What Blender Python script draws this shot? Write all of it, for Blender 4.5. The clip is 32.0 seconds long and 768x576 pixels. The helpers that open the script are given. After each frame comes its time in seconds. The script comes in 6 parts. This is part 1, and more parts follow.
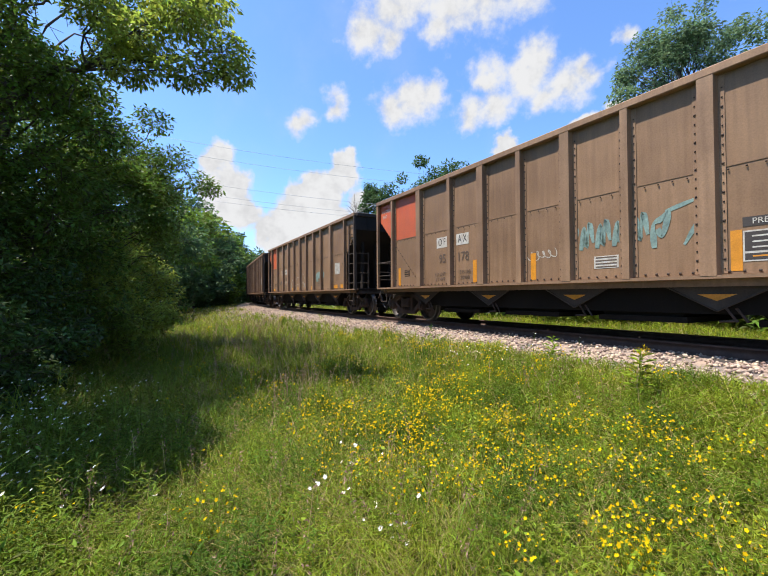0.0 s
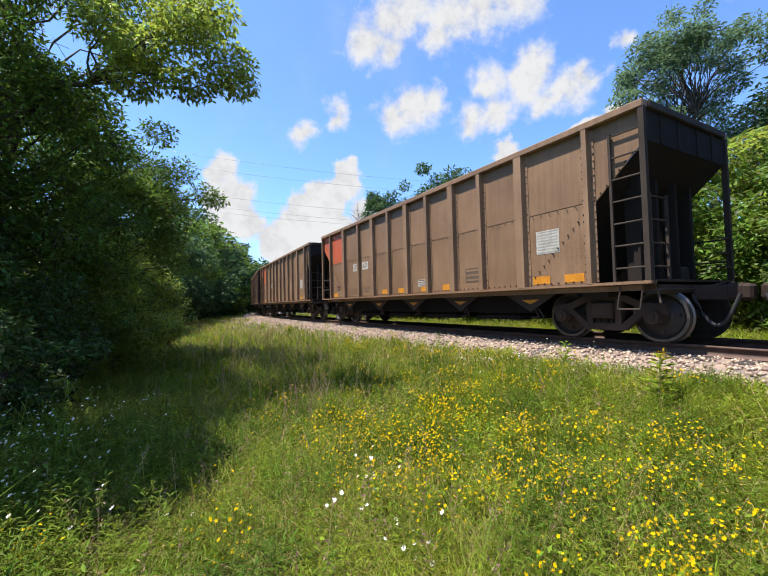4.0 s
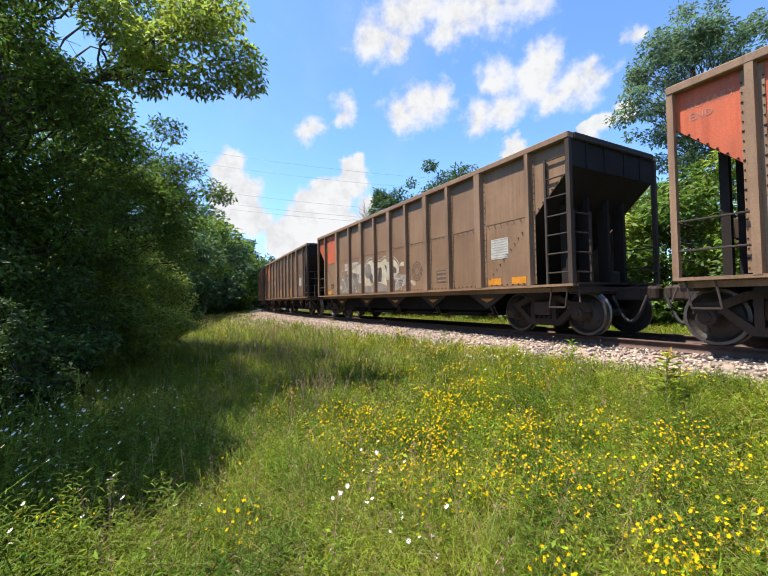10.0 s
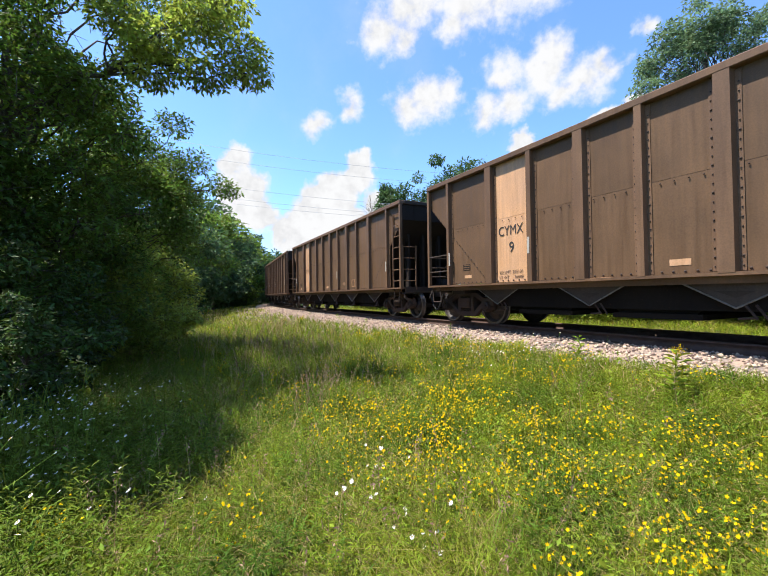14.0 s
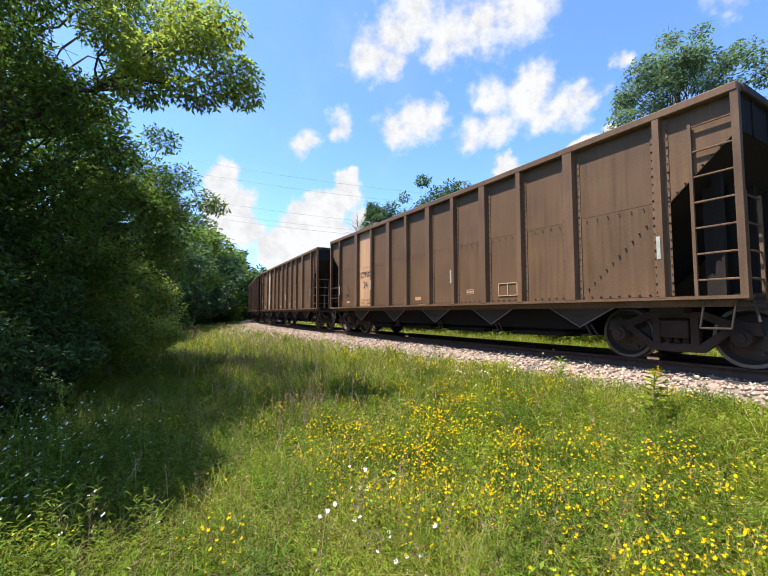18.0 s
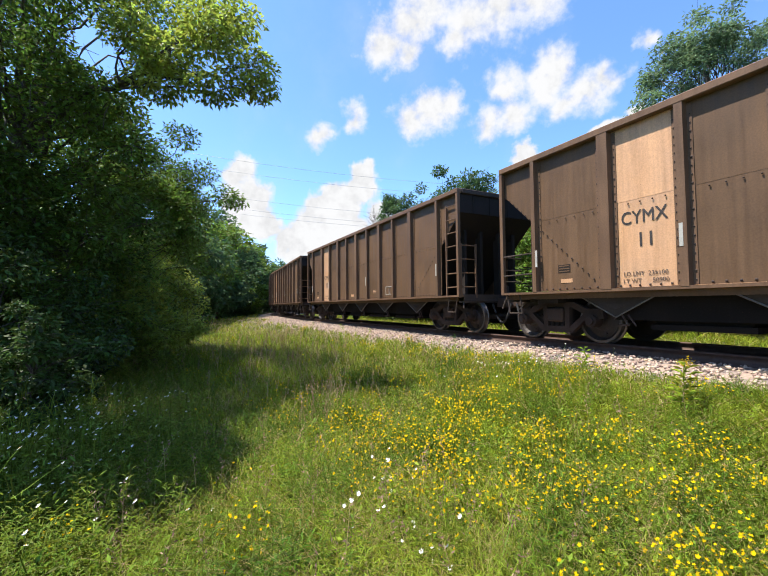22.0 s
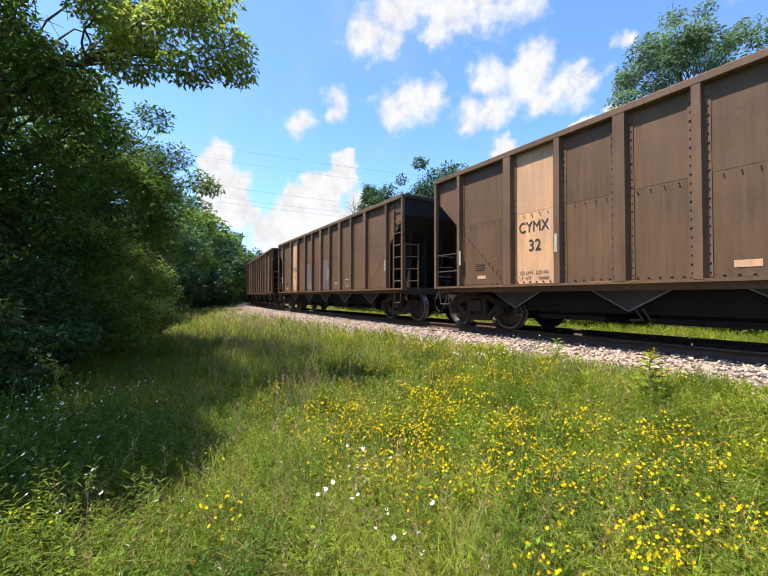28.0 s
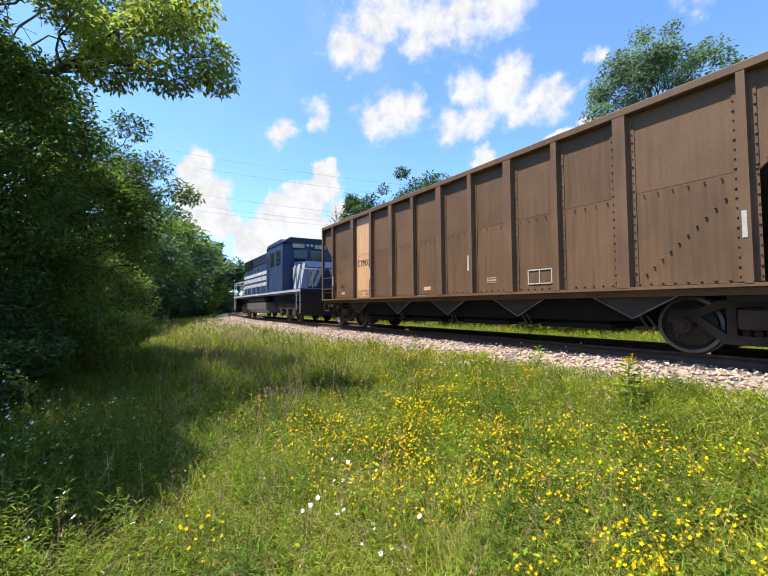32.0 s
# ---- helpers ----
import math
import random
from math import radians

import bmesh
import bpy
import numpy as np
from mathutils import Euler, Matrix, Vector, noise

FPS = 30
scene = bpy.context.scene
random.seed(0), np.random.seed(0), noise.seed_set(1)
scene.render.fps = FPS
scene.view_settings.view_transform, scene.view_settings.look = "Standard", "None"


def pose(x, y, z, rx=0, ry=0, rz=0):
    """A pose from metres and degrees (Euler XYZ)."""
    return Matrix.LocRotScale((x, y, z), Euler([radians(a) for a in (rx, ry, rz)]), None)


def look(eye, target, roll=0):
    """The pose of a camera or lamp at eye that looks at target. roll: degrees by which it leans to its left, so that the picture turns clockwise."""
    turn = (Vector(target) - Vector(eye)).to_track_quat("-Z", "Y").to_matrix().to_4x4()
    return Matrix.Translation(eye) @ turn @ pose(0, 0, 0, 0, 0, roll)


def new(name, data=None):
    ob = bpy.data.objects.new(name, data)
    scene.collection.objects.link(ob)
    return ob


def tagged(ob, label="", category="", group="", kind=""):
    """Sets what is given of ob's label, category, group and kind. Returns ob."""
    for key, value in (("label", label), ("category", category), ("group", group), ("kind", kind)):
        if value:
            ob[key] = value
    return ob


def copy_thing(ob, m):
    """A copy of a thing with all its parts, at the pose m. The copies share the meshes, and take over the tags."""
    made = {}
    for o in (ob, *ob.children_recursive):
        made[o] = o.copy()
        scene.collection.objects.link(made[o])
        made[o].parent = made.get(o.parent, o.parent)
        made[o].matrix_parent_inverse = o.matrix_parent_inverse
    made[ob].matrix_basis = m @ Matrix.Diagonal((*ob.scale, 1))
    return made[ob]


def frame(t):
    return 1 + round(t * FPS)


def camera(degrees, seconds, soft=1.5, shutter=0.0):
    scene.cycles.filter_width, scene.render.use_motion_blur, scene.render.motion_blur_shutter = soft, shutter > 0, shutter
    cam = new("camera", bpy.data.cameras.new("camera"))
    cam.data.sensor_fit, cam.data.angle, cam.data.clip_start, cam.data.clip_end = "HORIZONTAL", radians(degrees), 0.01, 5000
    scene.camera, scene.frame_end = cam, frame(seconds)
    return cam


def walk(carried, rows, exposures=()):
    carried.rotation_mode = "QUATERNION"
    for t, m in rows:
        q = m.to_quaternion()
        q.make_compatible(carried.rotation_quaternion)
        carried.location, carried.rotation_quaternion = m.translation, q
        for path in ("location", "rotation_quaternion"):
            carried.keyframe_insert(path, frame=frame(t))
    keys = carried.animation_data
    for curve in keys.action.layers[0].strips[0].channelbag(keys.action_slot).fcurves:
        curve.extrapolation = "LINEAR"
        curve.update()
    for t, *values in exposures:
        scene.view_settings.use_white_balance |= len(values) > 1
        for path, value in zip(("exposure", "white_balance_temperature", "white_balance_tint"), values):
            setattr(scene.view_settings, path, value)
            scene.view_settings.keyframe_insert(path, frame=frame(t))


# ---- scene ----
cam = camera(87.97, 32.0, soft=1.1)
walk(cam, [
    (0.0, look((0.068, -0.070, 1.605), (0.552, 9.916, 1.788), -0.31)),
    (0.5, look((0.073, -0.062, 1.611), (0.638, 9.920, 1.835), -0.20)),
    (1.0, look((0.053, -0.046, 1.611), (0.651, 9.932, 1.883), 0.17)),
    (1.5, look((0.049, -0.036, 1.617), (0.615, 9.939, 2.019), 0.36)),
    (2.0, look((0.029, -0.028, 1.622), (0.578, 9.941, 2.179), 0.09)),
    (2.5, look((-0.001, -0.010, 1.620), (0.396, 9.963, 2.243), -0.60)),
    (3.0, look((0.011, 0.003, 1.608), (0.342, 9.982, 2.160), -1.18)),
    (3.5, look((0.006, 0.012, 1.602), (0.397, 9.996, 2.015), -1.34)),
    (5.5, look((0.011, 0.008, 1.602), (0.319, 9.998, 1.933), -1.51)),
    (6.0, look((0.012, 0.003, 1.605), (0.341, 9.993, 1.880), -1.17)),
    (6.5, look((0.005, -0.002, 1.601), (0.333, 9.988, 1.915), -0.96)),
    (7.0, look((0.003, -0.000, 1.598), (0.314, 9.989, 1.938), -0.99)),
    (7.5, look((0.004, -0.006, 1.600), (0.312, 9.983, 1.935), -1.11)),
    (8.0, look((0.004, -0.007, 1.601), (0.345, 9.981, 1.935), -1.15)),
    (8.5, look((0.003, -0.012, 1.601), (0.405, 9.974, 1.954), -1.03)),
    (9.0, look((-0.004, -0.017, 1.601), (0.404, 9.969, 1.957), -0.96)),
    (9.5, look((-0.002, -0.013, 1.600), (0.322, 9.976, 1.947), -0.94)),
    (10.0, look((0.000, -0.005, 1.596), (0.235, 9.987, 1.904), -0.94)),
    (10.5, look((-0.003, -0.006, 1.600), (0.130, 9.989, 1.881), -1.01)),
    (11.0, look((-0.009, -0.015, 1.600), (0.059, 9.980, 1.903), -0.83)),
    (11.5, look((-0.004, -0.014, 1.599), (0.006, 9.981, 1.919), -0.87)),
    (12.0, look((-0.002, -0.009, 1.600), (-0.024, 9.986, 1.902), -0.79)),
    (12.5, look((0.002, 0.003, 1.597), (-0.025, 9.999, 1.874), -0.77)),
    (13.0, look((0.008, 0.011, 1.593), (0.008, 10.009, 1.818), -0.81)),
    (13.5, look((0.016, 0.016, 1.597), (0.060, 10.014, 1.782), -0.87)),
    (14.0, look((0.008, 0.015, 1.596), (0.091, 10.013, 1.785), -0.74)),
    (14.5, look((0.004, 0.010, 1.594), (0.085, 10.008, 1.794), -0.69)),
    (16.5, look((0.009, -0.002, 1.606), (0.283, 9.986, 2.022), -0.36)),
    (17.0, look((0.008, -0.006, 1.606), (0.442, 9.971, 2.122), -0.22)),
    (17.5, look((0.004, -0.016, 1.610), (0.490, 9.954, 2.207), -0.11)),
    (18.0, look((-0.002, -0.017, 1.611), (0.447, 9.953, 2.244), 0.03)),
    (18.5, look((0.000, -0.009, 1.610), (0.383, 9.965, 2.223), -0.09)),
    (19.0, look((-0.002, -0.003, 1.607), (0.356, 9.973, 2.198), -0.03)),
    (19.5, look((-0.005, -0.005, 1.609), (0.346, 9.972, 2.190), 0.05)),
    (20.0, look((-0.007, -0.002, 1.608), (0.377, 9.974, 2.179), 0.25)),
    (20.5, look((-0.009, -0.001, 1.609), (0.413, 9.974, 2.168), 0.31)),
    (21.0, look((-0.015, -0.002, 1.609), (0.293, 9.978, 2.158), 0.05)),
    (21.5, look((-0.017, 0.000, 1.603), (0.112, 9.986, 2.118), -0.39)),
    (22.0, look((-0.022, 0.004, 1.602), (-0.012, 9.994, 2.040), -0.53)),
    (22.5, look((-0.021, 0.017, 1.595), (-0.066, 10.012, 1.904), -0.53)),
    (23.0, look((-0.018, 0.023, 1.590), (-0.065, 10.020, 1.824), -0.54)),
    (23.5, look((-0.024, 0.024, 1.591), (-0.077, 10.022, 1.784), -0.28)),
    (24.0, look((-0.027, 0.020, 1.594), (-0.096, 10.017, 1.815), -0.07)),
    (24.5, look((-0.023, 0.020, 1.592), (-0.100, 10.017, 1.832), -0.06)),
    (25.0, look((-0.026, 0.013, 1.593), (-0.090, 10.008, 1.890), -0.09)),
    (25.5, look((-0.028, 0.005, 1.594), (-0.042, 10.000, 1.923), -0.05)),
    (27.5, look((-0.011, 0.020, 1.588), (0.346, 10.010, 1.839), 0.02)),
    (28.0, look((-0.009, 0.019, 1.588), (0.528, 10.002, 1.808), 0.12)),
    (28.5, look((-0.009, 0.013, 1.588), (0.651, 9.989, 1.827), 0.28)),
    (29.0, look((-0.008, 0.010, 1.589), (0.721, 9.980, 1.852), 0.32)),
    (29.5, look((-0.006, 0.010, 1.588), (0.767, 9.976, 1.880), 0.06)),
    (30.0, look((-0.003, 0.012, 1.591), (0.785, 9.976, 1.887), -0.09)),
    (30.5, look((-0.004, 0.012, 1.594), (0.790, 9.976, 1.896), -0.21)),
    (31.0, look((-0.006, 0.021, 1.598), (0.816, 9.981, 1.927), -0.24)),
    (31.5, look((-0.012, 0.031, 1.595), (0.889, 9.983, 1.979), -0.38)),
    (32.0, look((-0.017, 0.025, 1.602), (0.949, 9.969, 2.037), -0.45)),
], [(0.0, 1.26), (6.0, 1.29), (10.0, 1.38), (13.0, 1.45), (32.0, 1.45)])

# ---------------------------------------------------------------- world and sun
SUN_AZ = radians(-92)      # measured from +y towards +x
SUN_EL = radians(66)
SKY_STRENGTH = 0.080
SKY_TINT = (0.92, 1.20, 1.58, 1)
CLOUD = 4.35             # brightness of sunlit cloud, in the sky texture's units
world = bpy.data.worlds.new("world")
scene.world = world
world.use_nodes = True
SUN_DIR = Vector((math.sin(SUN_AZ) * math.cos(SUN_EL), math.cos(SUN_AZ) * math.cos(SUN_EL), math.sin(SUN_EL)))


# clouds: azimuth from +y, elevation and radius in degrees
HIGH = [(4.8, 36.1, 4.0), (0.8, 34.1, 3.4), (7.4, 38.5, 3.6), (3.7, 33.0, 2.4), (13.2, 35.7, 3.7), (17.4, 36.7, 4.3), (22.2, 37.2, 3.6), (11.0, 33.8, 2.2), (12.6, 41.8, 4.2), (26.8, 40.0, 3.5), (7.3, 26.4, 3.5), (4.5, 25.5, 3.0), (9.9, 27.1, 2.4), (23.9, 29.2, 2.5), (22.9, 27.4, 2.3), (27.5, 26.0, 2.8), (29.9, 26.7, 2.1), (17.9, 27.8, 2.5), (15.1, 24.0, 2.6), (18.5, 24.6, 2.4), (25.3, 24.7, 2.0), (-3.9, 25.5, 2.1), (-9.0, 23.1, 1.9), (34.3, 29.2, 1.2), (45.5, 32.8, 3.0)]
LOW = [(-19.5, 18.3, 2.4), (-20.8, 17.1, 2.0), (-17.9, 14.4, 2.9), (-16.9, 11.5, 3.2), (-19.7, 12.9, 3.1), (-2.6, 18.9, 2.1), (-3.4, 16.9, 2.8), (-6.6, 15.1, 2.8), (-9.0, 13.7, 2.8), (-5.7, 12.8, 3.5), (-10.3, 10.9, 3.8), (-14.0, 9.1, 2.6), (-10.3, 6.8, 4.1), (-4.1, 9.7, 3.9), (-0.6, 13.3, 2.1), (20.2, 20.2, 2.0), (19.4, 18.5, 2.1), (21.7, 18.6, 1.7), (30.6, 21.4, 1.4), (33.4, 22.0, 1.4), (29.1, 20.4, 1.7)]


def world_nodes():
    nt = world.node_tree
    N, L = nt.nodes, nt.links
    N.clear()
    out = N.new("ShaderNodeOutputWorld")
    sky = N.new("ShaderNodeTexSky")
    sky.sky_type, sky.sun_disc = "NISHITA", False
    sky.sun_elevation, sky.sun_rotation = SUN_EL, SUN_AZ
    sky.air_density, sky.dust_density, sky.ozone_density = 1.0, 0.6, 1.6
    tc = N.new("ShaderNodeTexCoord")

    wob = N.new("ShaderNodeTexNoise")
    wob.inputs["Scale"].default_value, wob.inputs["Detail"].default_value = 17, 6
    L.new(tc.outputs["Generated"], wob.inputs["Vector"])
    half = N.new("ShaderNodeVectorMath")
    half.operation, half.inputs[1].default_value = "SUBTRACT", (0.5, 0.5, 0.5)
    L.new(wob.outputs["Color"], half.inputs[0])
    warp = N.new("ShaderNodeVectorMath")
    warp.operation, warp.inputs[1].default_value = "MULTIPLY_ADD", (0.075, 0.075, 0.06)
    L.new(half.outputs[0], warp.inputs[0]), L.new(tc.outputs["Generated"], warp.inputs[2])

    def noise(scale, detail):
        n = N.new("ShaderNodeTexNoise")
        n.inputs["Scale"].default_value, n.inputs["Detail"].default_value, n.inputs["Roughness"].default_value = scale, detail, 0.58
        L.new(tc.outputs["Generated"], n.inputs["Vector"])
        return n

    def math_node(op, a, b=None, c=None):
        n = N.new("ShaderNodeMath")
        n.operation = op
        for i, v in enumerate((a, b, c)):
            if v is None:
                continue
            if isinstance(v, (int, float)):
                n.inputs[i].default_value = v
            else:
                L.new(v, n.inputs[i])
        return n.outputs[0]

    def span(v, a, b, c, d):
        n = N.new("ShaderNodeMapRange")
        n.interpolation_type = "SMOOTHSTEP"
        for i, q in enumerate((a, b, c, d)):
            n.inputs[i + 1].default_value = q
        L.new(v, n.inputs[0])
        return n.outputs[0]

    def blobs(rows):
        best = None
        for az, el, r in rows:
            a, e = radians(az), radians(el)
            d = N.new("ShaderNodeVectorMath")
            d.operation = "DISTANCE"
            d.inputs[1].default_value = (math.sin(a) * math.cos(e), math.cos(a) * math.cos(e), math.sin(e))
            L.new(warp.outputs[0], d.inputs[0])
            v = math_node("MULTIPLY_ADD", d.outputs["Value"], -1 / radians(r * 1.2), 1.0)
            best = v if best is None else math_node("SMOOTH_MAX", best, v, 0.5)
        return best

    big, fine = noise(9, 4), noise(38, 6)
    rag = math_node("ADD", math_node("MULTIPLY", math_node("SUBTRACT", big.outputs[0], 0.5), 1.5), math_node("MULTIPLY", math_node("SUBTRACT", fine.outputs[0], 0.5), 1.1))
    soft = span(math_node("ADD", blobs(HIGH), math_node("MULTIPLY", rag, 0.85)), 0.02, 0.82, 0, 1)
    firm = span(math_node("ADD", blobs(LOW), math_node("MULTIPLY", rag, 0.45)), 0.14, 0.46, 0, 1)
    haze = noise(3.0, 8)
    thin = span(haze.outputs[0], 0.50, 0.85, 0, 0.25)
    cover = math_node("MAXIMUM", math_node("MAXIMUM", soft, firm), thin)
    shade = span(math_node("MULTIPLY_ADD", fine.outputs[0], 0.5, math_node("MULTIPLY", big.outputs[0], 0.5)), 0.36, 0.58, 0.86, 1.03)
    tint = N.new("ShaderNodeMix")
    tint.data_type, tint.blend_type = "RGBA", "MULTIPLY"
    tint.inputs[0].default_value = 1.0
    tint.inputs[7].default_value = SKY_TINT
    L.new(sky.outputs[0], tint.inputs[6])
    white = N.new("ShaderNodeMix")
    white.data_type, white.blend_type = "RGBA", "MULTIPLY"
    white.inputs[0].default_value = 1.0
    white.inputs[6].default_value = (CLOUD, CLOUD * 1.005, CLOUD * 1.02, 1)
    L.new(shade, white.inputs[7])
    mix = N.new("ShaderNodeMix")
    mix.data_type = "RGBA"
    L.new(cover, mix.inputs[0]), L.new(tint.outputs[2], mix.inputs[6]), L.new(white.outputs[2], mix.inputs[7])
    bg = N.new("ShaderNodeBackground")
    bg.inputs["Strength"].default_value = SKY_STRENGTH
    L.new(mix.outputs[2], bg.inputs["Color"]), L.new(bg.outputs[0], out.inputs["Surface"])


world_nodes()
sun = new("sun", bpy.data.lights.new("sun", "SUN"))
sun.data.energy, sun.data.angle, sun.data.color = 4.0, radians(0.53), (1.0, 0.95, 0.87)
sun.matrix_world = look(SUN_DIR * 100, (0, 0, 0))

# ---------------------------------------------------------------- materials
MATS = {}


def mat(name, base, rough=0.7, metal=0.0, var=0.25, scale=6.0, fine=60.0, bump=0.15, second=None, spec=0.4, rand=0.0, trans=0.0):
    """A noise-broken surface: base colour, a second colour in stains, fine grain and relief."""
    if name in MATS:
        return MATS[name]
    m = bpy.data.materials.new(name)
    m.use_nodes = True
    nt = m.node_tree
    N, L = nt.nodes, nt.links
    bs = N["Principled BSDF"]
    bs.inputs["Roughness"].default_value, bs.inputs["Metallic"].default_value = rough, metal
    bs.inputs["Specular IOR Level"].default_value = spec
    tc = N.new("ShaderNodeTexCoord")
    big, small = N.new("ShaderNodeTexNoise"), N.new("ShaderNodeTexNoise")
    big.inputs["Scale"].default_value, small.inputs["Scale"].default_value = scale, fine
    big.inputs["Detail"].default_value, small.inputs["Detail"].default_value = 5, 3
    L.new(tc.outputs["Object"], big.inputs["Vector"]), L.new(tc.outputs["Object"], small.inputs["Vector"])
    mix = N.new("ShaderNodeMix")
    mix.data_type = "RGBA"
    b = Vector(base)
    c2 = Vector(second) if second else b * (1 - var)
    mix.inputs[6].default_value, mix.inputs[7].default_value = (*b, 1), (*c2, 1)
    ramp = N.new("ShaderNodeMapRange")
    ramp.inputs[1].default_value, ramp.inputs[2].default_value = 0.38, 0.66
    L.new(big.outputs[0], ramp.inputs[0]), L.new(ramp.outputs[0], mix.inputs[0])
    grain = N.new("ShaderNodeMix")
    grain.data_type, grain.blend_type = "RGBA", "MULTIPLY"
    grain.inputs[0].default_value = 1.0
    g2 = N.new("ShaderNodeMapRange")
    g2.inputs[1].default_value, g2.inputs[2].default_value = 0.25, 0.75
    g2.inputs[3].default_value, g2.inputs[4].default_value = 1 - var, 1 + var * 0.5
    L.new(small.outputs[0], g2.inputs[0]), L.new(mix.outputs[2], grain.inputs[6]), L.new(g2.outputs[0], grain.inputs[7])
    col = grain.outputs[2]
    if rand:
        geo = N.new("ShaderNodeNewGeometry")
        hs = N.new("ShaderNodeHueSaturation")
        r1 = N.new("ShaderNodeMapRange")
        r1.inputs[3].default_value, r1.inputs[4].default_value = 1 - rand, 1 + rand
        L.new(geo.outputs["Random Per Island"], r1.inputs[0]), L.new(r1.outputs[0], hs.inputs["Value"])
        r2 = N.new("ShaderNodeMapRange")
        r2.inputs[3].default_value, r2.inputs[4].default_value = 0.5 - rand * 0.06, 0.5 + rand * 0.04
        L.new(geo.outputs["Random Per Island"], r2.inputs[0]), L.new(r2.outputs[0], hs.inputs["Hue"])
        L.new(col, hs.inputs["Color"])
        col = hs.outputs[0]
    L.new(col, bs.inputs["Base Color"])
    if bump:
        bp = N.new("ShaderNodeBump")
        bp.inputs["Strength"].default_value, bp.inputs["Distance"].default_value = bump, 0.01
        L.new(small.outputs[0], bp.inputs["Height"]), L.new(bp.outputs[0], bs.inputs["Normal"])
    if trans:
        tr, ad = N.new("ShaderNodeBsdfTranslucent"), N.new("ShaderNodeMixShader")
        ad.inputs[0].default_value = trans
        L.new(col, tr.inputs["Color"]), L.new(bs.outputs[0], ad.inputs[1]), L.new(tr.outputs[0], ad.inputs[2])
        L.new(ad.outputs[0], N["Material Output"].inputs["Surface"])
    MATS[name] = m
    return m


# ---------------------------------------------------------------- mesh helpers
def part(name, bm, material, parent=None, label=""):
    me = bpy.data.meshes.new(name)
    bm.to_mesh(me)
    bm.free()
    me.materials.append(material)
    ob = new(name, me)
    if parent:
        ob.parent = parent
    if label:
        tagged(ob, label)
    return ob


def raw(name, v, f, material, parent=None, label="", smooth=False):
    """A mesh from arrays of corners (n, 3) and faces (m, 3 or 4)."""
    v, f = np.asarray(v, np.float32), np.asarray(f, np.int32)
    me = bpy.data.meshes.new(name)
    me.vertices.add(len(v))
    me.vertices.foreach_set("co", v.ravel())
    k = f.shape[1]
    me.loops.add(f.size)
    me.loops.foreach_set("vertex_index", f.ravel())
    me.polygons.add(len(f))
    me.polygons.foreach_set("loop_start", np.arange(len(f), dtype=np.int32) * k)
    me.polygons.foreach_set("loop_total", np.full(len(f), k, np.int32))
    me.update(calc_edges=True)
    if smooth:
        me.shade_smooth()
    me.materials.append(material)
    ob = new(name, me)
    if parent:
        ob.parent = parent
    if label:
        tagged(ob, label)
    return ob


def box(bm, x0, x1, y0, y1, z0, z1, bev=0.0):
    g = bmesh.ops.create_cube(bm, size=1, matrix=Matrix.LocRotScale(((x0 + x1) / 2, (y0 + y1) / 2, (z0 + z1) / 2), None, (abs(x1 - x0), abs(y1 - y0), abs(z1 - z0))))
    if bev:
        ed = {e for v in g["verts"] for e in v.link_edges}
        bmesh.ops.bevel(bm, geom=list(ed), offset=bev, segments=1, affect="EDGES")
    return bm


def tube(bm, a, b, r, n=8, r2=None):
    a, b = Vector(a), Vector(b)
    d = b - a
    m = Matrix.Translation((a + b) / 2) @ d.to_track_quat("Z", "Y").to_matrix().to_4x4()
    bmesh.ops.create_cone(bm, cap_ends=True, segments=n, radius1=r, radius2=r if r2 is None else r2, depth=d.length, matrix=m)
    return bm


def poly(bm, pts, thick):
    """A plate: the outline pts pushed by the vector thick."""
    a = [bm.verts.new(p) for p in pts]
    b = [bm.verts.new(Vector(p) + Vector(thick)) for p in pts]
    n = len(pts)
    bm.faces.new(a), bm.faces.new(b[::-1])
    for i in range(n):
        bm.faces.new((a[(i + 1) % n], a[i], b[i], b[(i + 1) % n]))
    bmesh.ops.recalc_face_normals(bm, faces=bm.faces)
    return bm


def limb_tubes(paths, sides=6):
    """Tapered tubes along paths of (points, radius at start, radius at end), joined."""
    V, F, k = [], [], 0
    for pts, r0, r1 in paths:
        p = np.asarray(pts, float)
        m = len(p)
        t = np.gradient(p, axis=0)
        t /= np.linalg.norm(t, axis=1)[:, None] + 1e-9
        ref = np.where(abs(t[:, 2:3]) > 0.9, [[1.0, 0, 0]], [[0, 0, 1.0]])
        a = np.cross(t, ref)
        a /= np.linalg.norm(a, axis=1)[:, None]
        b = np.cross(t, a)
        rad = np.linspace(r0, r1, m)
        for j in range(m):
            for q in range(sides):
                an = 6.28319 * q / sides
                V.append(p[j] + (a[j] * math.cos(an) + b[j] * math.sin(an)) * rad[j])
        for j in range(m - 1):
            for q in range(sides):
                F.append((k + j * sides + q, k + j * sides + (q + 1) % sides, k + (j + 1) * sides + (q + 1) % sides, k + (j + 1) * sides + q))
        k += m * sides
    return np.array(V), np.array(F)


def thing(name, label, category, group="", kind=""):
    return tagged(new(name), label, category, group, kind)


# ---------------------------------------------------------------- the track's line
HEAD, BEND, RATE, OFFSET = -0.485, 7.29, 1.379e-4, 8.454
RAIL_Z = 0.796


